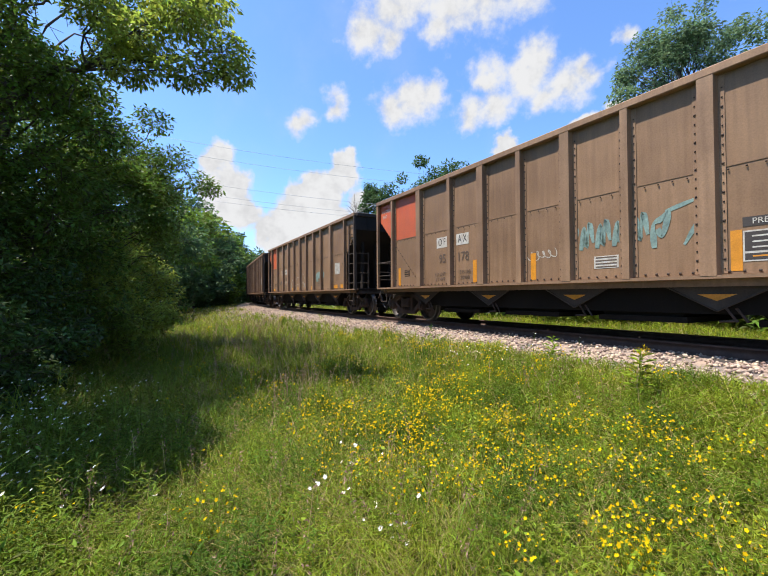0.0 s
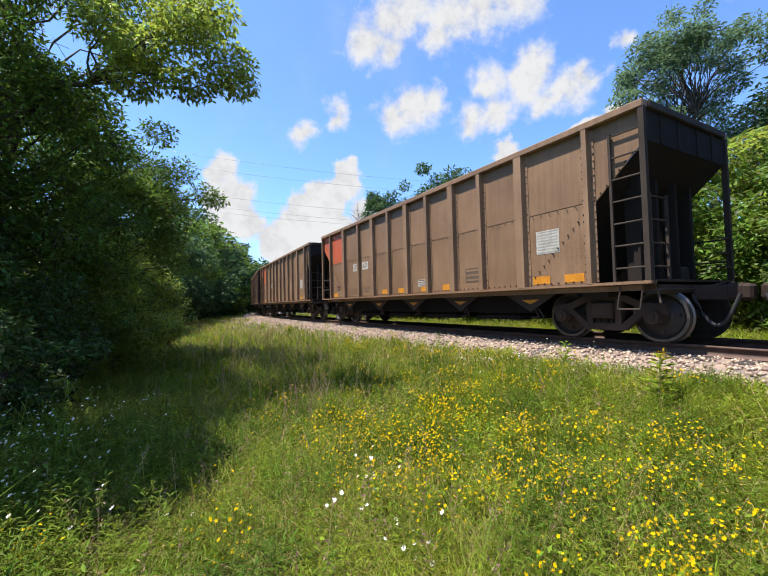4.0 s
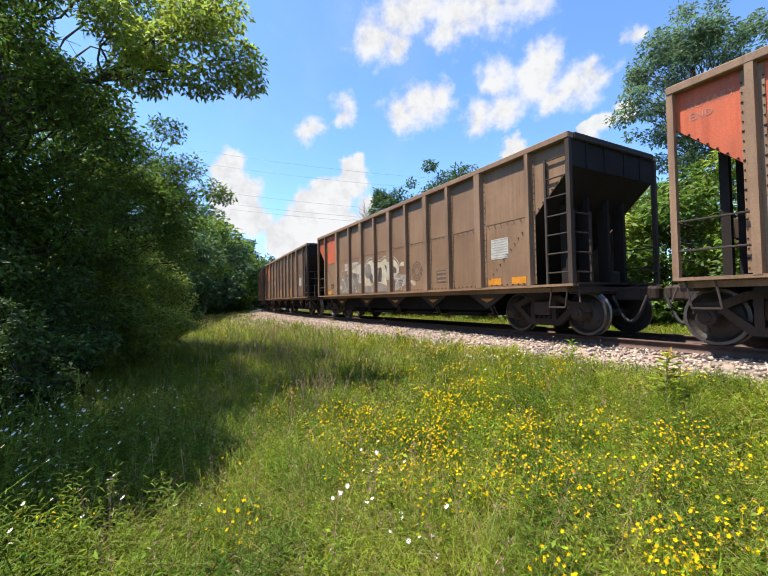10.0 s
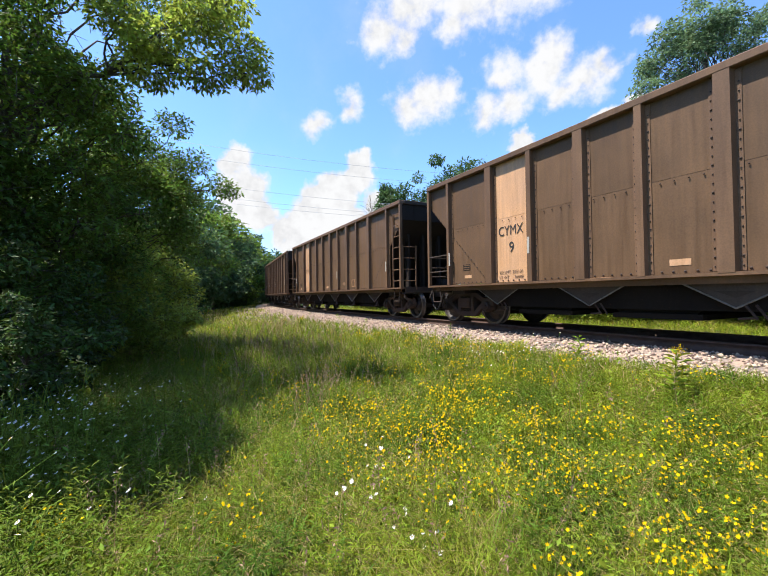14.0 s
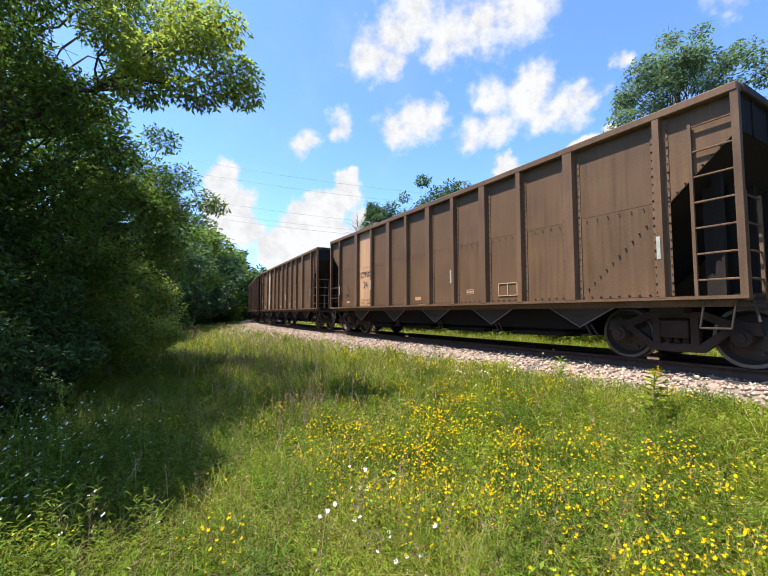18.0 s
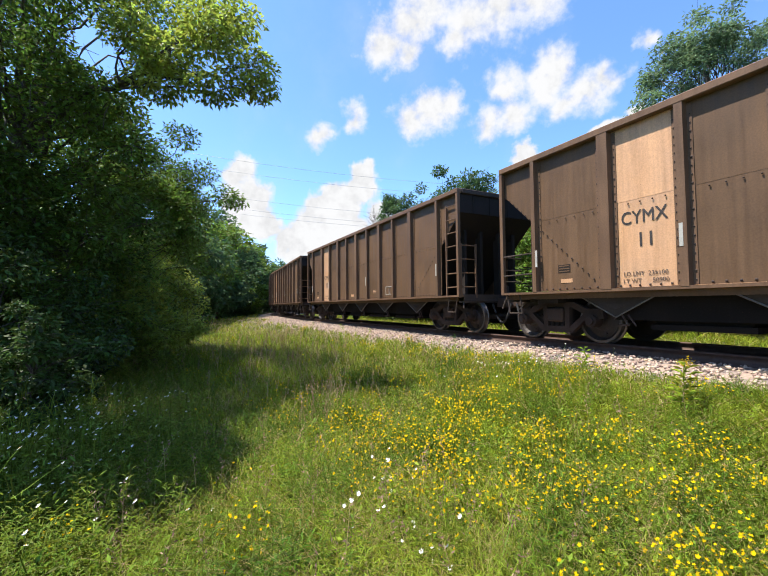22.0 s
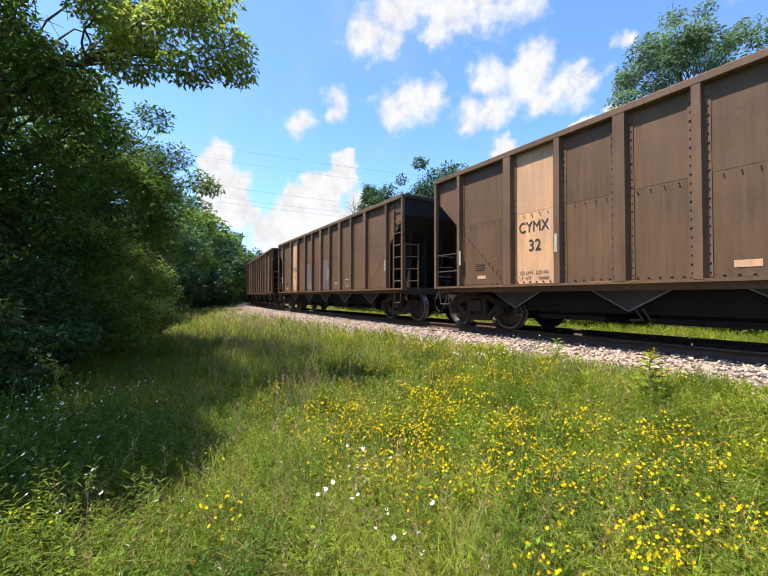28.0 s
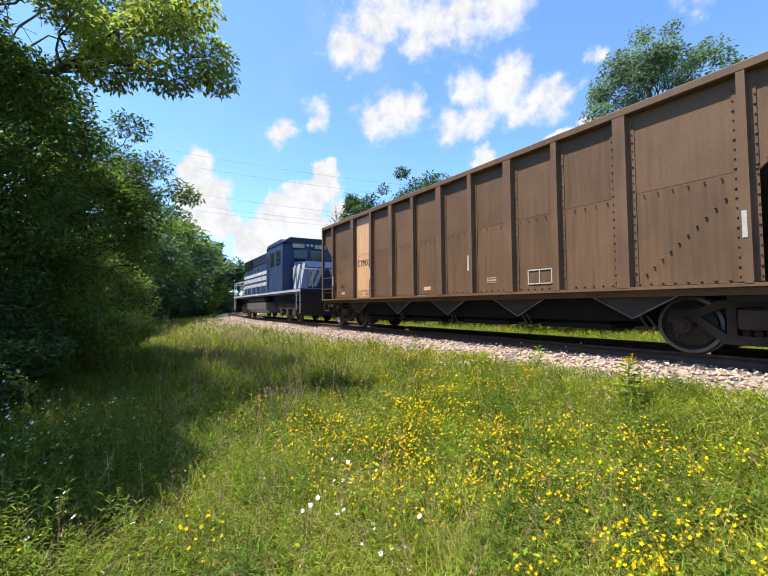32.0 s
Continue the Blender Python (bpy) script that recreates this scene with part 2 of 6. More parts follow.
def _line():
    s = np.arange(-420.0, 480.01, 0.5)
    u = np.clip(s - BEND, 0, 88)
    th = HEAD + np.where(u < 25, RATE * u * u, RATE * 625 + RATE * 50 * (u - 25))
    x = np.concatenate([[0], np.cumsum(0.25 * (np.sin(th[1:]) + np.sin(th[:-1])))])
    y = np.concatenate([[0], np.cumsum(0.25 * (np.cos(th[1:]) + np.cos(th[:-1])))])
    i = int(np.argmin(abs(s)))
    return s, x - x[i] + OFFSET * math.cos(HEAD), y - y[i] - OFFSET * math.sin(HEAD), th


LS, LX, LY, LT = _line()


def on_track(s, side=0.0):
    """Place beside the track at s metres; side is positive to the far side."""
    x, y, th = np.interp(s, LS, LX), np.interp(s, LS, LY), np.interp(s, LS, LT)
    return x + side * np.cos(th), y - side * np.sin(th), th


def side_of(x, y):
    """Signed distance from the track's centre line, positive on the far side."""
    x, y = np.asarray(x, float), np.asarray(y, float)
    k = slice(None, None, 4)
    shape = x.shape
    x, y = x.ravel(), y.ravel()
    best = np.full(x.shape, 1e9)
    val = np.zeros(x.shape)
    for a in range(0, len(x), 4000):
        dx, dy = x[a:a + 4000, None] - LX[None, k], y[a:a + 4000, None] - LY[None, k]
        d = dx * dx + dy * dy
        i = d.argmin(1)
        r = np.arange(len(i))
        val[a:a + 4000] = dx[r, i] * np.cos(LT[k][i]) - dy[r, i] * np.sin(LT[k][i])
        far = d[r, i] > (abs(val[a:a + 4000]) + 2) ** 2
        val[a:a + 4000] = np.where(far, np.sign(val[a:a + 4000]) * np.sqrt(d[r, i]), val[a:a + 4000])
    return val.reshape(shape)


def ground_z(x, y):
    """Height of the meadow: it rises to the track bed and falls a little beyond it."""
    d = side_of(x, y)
    near = np.interp(d, [-60, -14, -8.4, -5.0, -2.9, -2.2, 2.2, 3.0, 6.0, 40, 60], [0.6, 0.25, 0.0, 0.22, 0.50, 0.42, 0.40, 0.40, 0.35, 0.6, 0.8])
    return near + 0.05 * np.sin(x * 0.9 + 1.3) * np.cos(y * 0.7) * (abs(d) > 3) * (abs(d) < 80)
# ---------------------------------------------------------------- ground, ballast, rails
def build_ground():
    g = np.concatenate([-np.geomspace(1500, 40, 14)[:-1], np.arange(-40, 70, 0.7), np.geomspace(70, 1500, 14)])
    X, Y = np.meshgrid(g, g)
    Z = ground_z(X, Y)
    n = len(g)
    i = (np.arange(n - 1)[:, None] * n + np.arange(n - 1)[None, :]).ravel()
    m = mat("soil_and_thatch", (0.060, 0.078, 0.020), 0.95, var=0.4, scale=1.2, fine=25, second=(0.085, 0.075, 0.035), spec=0.1)
    ob = raw("ground", np.stack([X, Y, Z], -1).reshape(-1, 3), np.stack([i, i + 1, i + n + 1, i + n], 1), m, smooth=True)
    tagged(ob, "grassy meadow ground with brown thatch beside the track", "ground", kind="structure")


build_ground()


def sweep(name, prof, s0, s1, step, material, closed=True):
    """A profile of (side, z) pairs carried along the track."""
    s = np.arange(s0, s1 + 0.01, step)
    p = np.array(prof, float)
    k = len(p)
    v = []
    for q in s:
        x, y, th = on_track(q)
        v.append(np.stack([x + p[:, 0] * np.cos(th), y - p[:, 0] * np.sin(th), p[:, 1]], 1))
    f = []
    for i in range(len(s) - 1):
        for j in range(k if closed else k - 1):
            a, b = i * k + j, i * k + (j + 1) % k
            f.append((a, b, b + k, a + k))
    return raw(name, np.concatenate(v), f, material)


M_BALLAST = mat("ballast_stone", (0.34, 0.245, 0.18), 0.9, var=0.45, scale=3, fine=22, bump=0.6, second=(0.17, 0.14, 0.125), spec=0.2)
M_RAIL = mat("rail_rust", (0.10, 0.060, 0.045), 0.65, 0.5, var=0.3, scale=8, fine=80)
bed = sweep("ballast_bed", [(-2.75, 0.30), (-2.6, 0.46), (-1.75, 0.60), (-0.9, 0.615), (0.9, 0.615), (1.75, 0.60), (2.6, 0.44), (2.75, 0.28)], -150, 300, 2.0, M_BALLAST, False)
tagged(bed, "pale pink-grey crushed stone ballast under the rails", "ballast", kind="structure")
for sd in (-0.755, 0.755):
    r = RAIL_Z
    pr = [(sd + a, r + z) for a, z in [(-0.036, 0), (0.036, 0), (0.036, -0.035), (0.009, -0.05), (0.009, -0.145), (0.07, -0.158), (0.07, -0.172), (-0.07, -0.172), (-0.07, -0.158), (-0.009, -0.145), (-0.009, -0.05), (-0.036, -0.035)]]
    tagged(sweep("rail", pr, -150, 300, 1.0, M_RAIL), "rusty brown steel rail on ties", "rail", "rails of the track")

# ---------------------------------------------------------------- train
L1, L2, GAP = 16.243, 16.102, 1.839
SILL, TOP, HALF = 1.02, 4.05, 1.568
SHEET = 1.45            # face of the side sheets; the posts stand out to HALF
TRUCK_X, WHEEL_R, AXLE_X = 6.15, 0.457, 0.87
END = 7.27
RIB_X = {"taupe": [-6.22, -4.65, -3.42, -2.33, -1.19, -0.07, 1.05, 2.21, 3.38, 4.78, 6.26],
         "brown": [-6.22, -4.64, -3.43, -2.31, -1.19, -0.07, 1.08, 2.20, 3.40, 4.66, 6.27]}


def car_start(k):
    return k * L1 if k <= 9 else 9 * L1 + (k - 9) * L2


def train_s(t):
    slack = np.interp(t, [0, 3, 8, 11, 14, 17, 18, 19, 20, 25, 28, 29.5, 31, 32], [0.09, 0.09, 0.01, -0.05, -0.07, -0.11, -0.06, -0.12, -0.13, -0.18, -0.10, 0.05, 0.20, 0.22])
    return -2.5235 - 10.7853 * t + 5.2155 * (t / 16) ** 2 - 1.4997 * (t / 16) ** 3 + float(slack)


def rail_pose(s, base=TRUCK_X):
    """A vehicle that stands on the rails with its middle at s."""
    x0, y0, _ = on_track(s - base)
    x1, y1, _ = on_track(s + base)
    return pose((x0 + x1) / 2, (y0 + y1) / 2, RAIL_Z, 0, 0, math.degrees(math.atan2(y1 - y0, x1 - x0)))


def paint(name, base, dirt, rough=0.5, var=0.14, spec=0.4):
    """Weathered car paint: dust in patches, rain streaks that run down, rust specks; each panel a little different."""
    m = bpy.data.materials.new(name)
    m.use_nodes = True
    N, L = m.node_tree.nodes, m.node_tree.links
    bs = N["Principled BSDF"]
    bs.inputs["Specular IOR Level"].default_value = spec
    tc, oi, mp = N.new("ShaderNodeTexCoord"), N.new("ShaderNodeObjectInfo"), N.new("ShaderNodeMapping")
    off = N.new("ShaderNodeVectorMath")
    off.operation = "ADD"
    sc = N.new("ShaderNodeMath")
    sc.operation, sc.inputs[1].default_value = "MULTIPLY", 37.0
    L.new(oi.outputs["Random"], sc.inputs[0])
    L.new(tc.outputs["Object"], off.inputs[0]), L.new(sc.outputs[0], off.inputs[1])
    mp.inputs["Scale"].default_value = (9, 9, 0.5)
    L.new(off.outputs[0], mp.inputs["Vector"])
    st, pa, sp = N.new("ShaderNodeTexNoise"), N.new("ShaderNodeTexNoise"), N.new("ShaderNodeTexNoise")
    st.inputs["Scale"].default_value, st.inputs["Detail"].default_value = 1.6, 5
    pa.inputs["Scale"].default_value, pa.inputs["Detail"].default_value = 1.1, 6
    sp.inputs["Scale"].default_value, sp.inputs["Detail"].default_value = 45, 3
    L.new(mp.outputs[0], st.inputs["Vector"]), L.new(off.outputs[0], pa.inputs["Vector"]), L.new(off.outputs[0], sp.inputs["Vector"])

    def rng(src, a, b, c, d):
        r = N.new("ShaderNodeMapRange")
        for i, v in enumerate((a, b, c, d)):
            r.inputs[i + 1].default_value = v
        L.new(src, r.inputs[0])
        return r.outputs[0]

    def mix(fac, a, b, kind="MIX"):
        q = N.new("ShaderNodeMix")
        q.data_type, q.blend_type = "RGBA", kind
        if isinstance(fac, float):
            q.inputs[0].default_value = fac
        else:
            L.new(fac, q.inputs[0])
        for v, i in ((a, 6), (b, 7)):
            if isinstance(v, tuple):
                q.inputs[i].default_value = (*v, 1)
            else:
                L.new(v, q.inputs[i])
        return q.outputs[2]

    c = mix(rng(pa.outputs[0], 0.35, 0.68, 0, 1), base, dirt)
    c = mix(1.0, c, rng(st.outputs[0], 0.3, 0.72, 1 - var, 1 + var), "MULTIPLY")
    c = mix(1.0, c, rng(sp.outputs[0], 0.3, 0.7, 0.86, 1.08), "MULTIPLY")
    c = mix(1.0, c, rng(oi.outputs["Random"], 0, 1, 0.9, 1.08), "MULTIPLY")
    c = mix(rng(sp.outputs[0], 0.70, 0.76, 0, 0.7), c, (0.09, 0.04, 0.022))
    L.new(c, bs.inputs["Base Color"])
    L.new(rng(st.outputs[0], 0.3, 0.7, rough - 0.1, rough + 0.2), bs.inputs["Roughness"])
    bp = N.new("ShaderNodeBump")
    bp.inputs["Strength"].default_value, bp.inputs["Distance"].default_value = 0.35, 0.02
    L.new(pa.outputs[0], bp.inputs["Height"]), L.new(bp.outputs[0], bs.inputs["Normal"])
    return m


M_TAUPE = paint("paint_dusty_taupe", (0.232, 0.136, 0.075), (0.184, 0.106, 0.058), 0.55, spec=0.28)
M_TAUPE_RIB = paint("paint_dusty_taupe_rib", (0.250, 0.150, 0.086), (0.188, 0.110, 0.063), 0.55, spec=0.28)
M_BROWN = paint("paint_dark_brown", (0.134, 0.074, 0.037), (0.103, 0.058, 0.030), 0.55, spec=0.25)
M_BROWN_RIB = paint("paint_dark_brown_rib", (0.148, 0.083, 0.045), (0.110, 0.062, 0.035), 0.55, spec=0.25)
M_TAUPE_DARK = paint("paint_grimy_taupe", (0.165, 0.098, 0.058), (0.100, 0.062, 0.040))
M_ROTARY = mat("letter_worn_white", (0.47, 0.20, 0.13), 0.6, var=0.35, scale=9, bump=0.02)
M_ORANGE = paint("paint_faded_orange", (0.50, 0.095, 0.032), (0.40, 0.09, 0.036))
M_TAN = paint("paint_faded_tan", (0.56, 0.305, 0.15), (0.47, 0.275, 0.155))
M_TAN_GREY = paint("paint_chalky_grey", (0.42, 0.355, 0.285), (0.50, 0.30, 0.14))
M_DARKSTEEL = paint("dark_steel", (0.026, 0.021, 0.018), (0.032, 0.025, 0.021), 0.85, spec=0.12)
# black steel, darkened further to stand for the shade under the body
M_UNDER = paint("black_shaded_underside", (0.011, 0.0095, 0.0085), (0.016, 0.013, 0.011), 0.9, spec=0.08)
M_FRAME = paint("dusty_frame_steel", (0.066, 0.049, 0.039), (0.044, 0.033, 0.026), 0.8, spec=0.15)
M_CAST = paint("dusty_cast_steel", (0.062, 0.041, 0.031), (0.028, 0.019, 0.015), 0.75, spec=0.15)
M_WHEEL = mat("wheel_steel", (0.042, 0.031, 0.026), 0.6, 0.2, var=0.3, scale=4, fine=40)
M_TREAD = mat("wheel_tread", (0.15, 0.13, 0.12), 0.4, 0.8, var=0.15, scale=8, fine=60)
M_RIVET = mat("rivet_dark", (0.055, 0.034, 0.024), 0.8, 0.1, scale=20)
M_REFL = mat("reflector_amber", (0.58, 0.23, 0.02), 0.45, var=0.18, scale=9, fine=70, bump=0.02)
M_REFLW = mat("reflector_white", (0.44, 0.41, 0.35), 0.45, var=0.18, scale=9, fine=70, bump=0.02)
M_LETTER = mat("letter_black", (0.048, 0.038, 0.032), 0.6, var=0.2, scale=9, bump=0.02)
M_GHOST = mat("letter_faded", (0.115, 0.078, 0.055), 0.65, var=0.3, scale=9, bump=0.02)
M_PLATE = mat("stencil_white", (0.50, 0.47, 0.41), 0.6, var=0.2, scale=7, fine=50, bump=0.02, second=(0.38, 0.33, 0.27))
M_SHEETINK = mat("faint_print", (0.36, 0.33, 0.28), 0.6, var=0.3, scale=9, bump=0.0)
M_PALE = mat("pale_steel", (0.19, 0.17, 0.145), 0.6, 0.2, var=0.4, scale=9, fine=40)
M_PRIMER = paint("patch_grey", (0.175, 0.150, 0.138), (0.085, 0.068, 0.060), 0.5, 0.4)
M_RUST = paint("patch_rust_red", (0.105, 0.045, 0.032), (0.085, 0.040, 0.030), 0.6, 0.2)
M_RUBBER = mat("hose_rubber", (0.025, 0.024, 0.023), 0.7, scale=10)

_w = {}


def word(txt, height):
    """The mesh of a word in the built-in font, its middle at the origin."""
    if (txt, height) not in _w:
        cu = bpy.data.curves.new("word", "FONT")
        cu.body, cu.size, cu.align_x, cu.align_y = txt, height * 1.38, "CENTER", "CENTER"
        cu.resolution_u = 3
        ob = bpy.data.objects.new("word", cu)
        me = bpy.data.meshes.new_from_object(ob)
        bpy.data.objects.remove(ob)
        # three laps a little apart make the bold stroke of a stencil
        bm, one = bmesh.new(), bmesh.new()
        one.from_mesh(me)
        for j in (-1, 0, 1):
            bm.from_mesh(me)
            bm.verts.ensure_lookup_table()
            for v in bm.verts[-len(one.verts):]:
                v.co += Vector((j * height * 0.012, j * height * 0.004, 0.0006 * j))
        bm.to_mesh(me)
        bm.free(), one.free()
        _w[(txt, height)] = me
    return _w[(txt, height)]


def lettering(car, txt, x, z, height, material, y=SHEET + 0.006, wide=1.0):
    me = word(txt, height).copy()
    me.materials.append(material)
    ob = new("lettering", me)
    ob.parent = car
    ob.matrix_basis = Matrix(((-wide, 0, 0, x), (0, 0, 1, y), (0, 1, 0, z), (0, 0, 0, 1)))
    return ob


def placard(car, name, x, z, w, h, material, label="", y=SHEET - 0.0022, rows=0, ink=None):
    bm = bmesh.new()
    box(bm, x - w / 2, x + w / 2, y, y + 0.005, z - h / 2, z + h / 2)
    ob = part(name, bm, material, car, label)
    if rows:
        bm = bmesh.new()
        for i in range(rows):
            zz = z + h * ((i + 0.5) / rows - 0.5)
            box(bm, x - w * 0.43, x + w * 0.43, y + 0.0045, y + 0.0075, zz - h * 0.2 / rows, zz + h * 0.2 / rows)
        part("print_block", bm, ink or M_GHOST, ob)
    return ob


def scrawl(car, pts, width, material, label="", y=SHEET + 0.002, name="graffiti_stroke"):
    """A flat spray-paint stroke through the points (x, z), smoothed."""
    p = np.array(pts, float)
    q = []
    ext = np.vstack([2 * p[0] - p[1], p, 2 * p[-1] - p[-2]])
    for i in range(1, len(ext) - 2):
        for u in np.linspace(0, 1, 6, endpoint=False):
            a, b, c, d = ext[i - 1:i + 3]
            q.append(0.5 * (2 * b + (c - a) * u + (2 * a - 5 * b + 4 * c - d) * u * u + (3 * b - a - 3 * c + d) * u ** 3))
    q = np.array(q + [p[-1]])
    t = np.gradient(q, axis=0)
    t /= np.linalg.norm(t, axis=1)[:, None] + 1e-9
    n = np.stack([-t[:, 1], t[:, 0]], 1)
    w = width / 2 * (0.75 + 0.25 * np.sin(np.arange(len(q)) * 0.7))[:, None]
    a, b = q + n * w, q - n * w
    v = np.concatenate([np.stack([e[:, 0], np.full(len(e), y), e[:, 1]], 1) for e in (a, b)])
    m = len(q)
    i = np.arange(m - 1)
    return raw(name, v, np.stack([i, i + 1, i + m + 1, i + m], 1), material, car, label)


# outline of the sloping end sheet on the side: height at x
def slope_z(x):
    return 3.40 - 0.95 * (7.22 - abs(x))


def build_wheelset(truck, x):
    bm = bmesh.new()
    for sd in (-1, 1):
        y = 0.755 * sd
        prof = [(0.09, 0.05), (0.16, 0.055), (0.20, 0.02), (0.34, -0.02), (0.385, 0.03), (0.40, 0.07), (WHEEL_R - 0.006, 0.07), (WHEEL_R, -0.03), (WHEEL_R + 0.028, -0.045), (WHEEL_R + 0.028, -0.07), (0.39, -0.072), (0.36, -0.05), (0.2, -0.05), (0.09, -0.06)]
        n, rings = 30, []
        for r, w in prof:
            rings.append([bm.verts.new((r * math.cos(6.28319 * i / n), y + sd * w, r * math.sin(6.28319 * i / n))) for i in range(n)])
        for a, b in zip(rings, rings[1:]):
            for i in range(n):
                bm.faces.new((a[i], a[(i + 1) % n], b[(i + 1) % n], b[i]))
        for i in range(4):
            an = 0.4 + i * 1.5708
            box(bm, 0.27 * math.cos(an) - 0.03, 0.27 * math.cos(an) + 0.03, y + sd * 0.0, y + sd * 0.035, 0.27 * math.sin(an) - 0.03, 0.27 * math.sin(an) + 0.03)
    tube(bm, (0, -1.02, 0), (0, 1.02, 0), 0.085, 12)
    bmesh.ops.recalc_face_normals(bm, faces=bm.faces)
    ob = part("wheelset", bm, M_WHEEL, truck, "steel wheels on an axle with bright worn rims")
    ob.data.materials.append(M_TREAD)
    for f in ob.data.polygons:
        c = f.center
        r = math.hypot(c.x, c.z)
        if 0.405 < r < WHEEL_R + 0.02 and abs(c.y) > 0.7:
            f.material_index = 1
    ob.location = (x, 0, WHEEL_R)
    return ob


def build_truck(car, x):
    bm = bmesh.new()
    box(bm, -0.2, 0.2, -1.12, 1.12, 0.42, 0.72, 0.03)
    tube(bm, (0, 0, 0.7), (0, 0, 0.84), 0.2, 16)
    truck = part("truck", bm, M_CAST, car, "cast steel freight truck")
    truck.location = (x, 0, 0)
    for sd in (-1, 1):
        y = 0.985 * sd
        bm = bmesh.new()
        # frame bars: top chord, bottom chord, columns and pedestal jaws
        for a in (-1, 1):
            poly(bm, [(a * q[0], y - 0.06, q[1]) for q in [(1.10, 0.50), (1.06, 0.68), (0.72, 0.70), (0.42, 0.84), (0.0, 0.84), (0.0, 0.74), (0.38, 0.73), (0.68, 0.58), (0.72, 0.50)]], (0, 0.12, 0))
            poly(bm, [(a * q[0], y - 0.055, q[1]) for q in [(0.74, 0.52), (0.66, 0.60), (0.34, 0.33), (0.0, 0.32), (0.0, 0.19), (0.38, 0.20)]], (0, 0.11, 0))
            box(bm, a * 0.22, a * 0.33, y - 0.07, y + 0.07, 0.30, 0.76)
            tube(bm, (a * AXLE_X, y - 0.07, WHEEL_R), (a * AXLE_X, y + 0.15, WHEEL_R), 0.125, 14)
            tube(bm, (a * AXLE_X, y + (0.15 if sd > 0 else -0.15), WHEEL_R), (a * AXLE_X, y + (0.19 if sd > 0 else -0.19), WHEEL_R), 0.07, 10)
        part("side_frame", bm, M_CAST, truck)
        for a in (-0.13, 0.0, 0.13):
            bm = bmesh.new()
            rings = [[bm.verts.new((a + r * math.cos(0.62832 * j), y + r * math.sin(0.62832 * j), 0.32 + i * 0.0145)) for j in range(10)] for i, r in enumerate((0.05, 0.062) * 7)]
            for p, q in zip(rings, rings[1:]):
                for j in range(10):
                    bm.faces.new((p[j], p[(j + 1) % 10], q[(j + 1) % 10], q[j]))
            part("spring", bm, M_DARKSTEEL, truck)
    for a in (-1, 1):
        bm = bmesh.new()
        box(bm, a * 0.30, a * 0.42, -0.72, 0.72, 0.30, 0.42, 0.02)
        part("brake_beam", bm, M_DARKSTEEL, truck)
        build_wheelset(truck, a * AXLE_X)
    return truck


def build_ladder(car, p0, p1, z0, z1, n, name="ladder", material=M_FRAME):
    """Rungs between the uprights p0 and p1 (x, y)."""
    bm = bmesh.new()
    for q in (p0, p1):
        box(bm, q[0] - 0.022, q[0] + 0.022, q[1] - 0.022, q[1] + 0.022, z0 - 0.30, z1 + 0.05)
    lad = part(name, bm, material, car, "steel ladder on the car's end")
    for i in range(n):
        z = z0 + (z1 - z0) * i / (n - 1)
        bm = bmesh.new()
        tube(bm, (p0[0], p0[1], z), (p1[0], p1[1], z), 0.016, 6)
        part("rung", bm, material, lad)


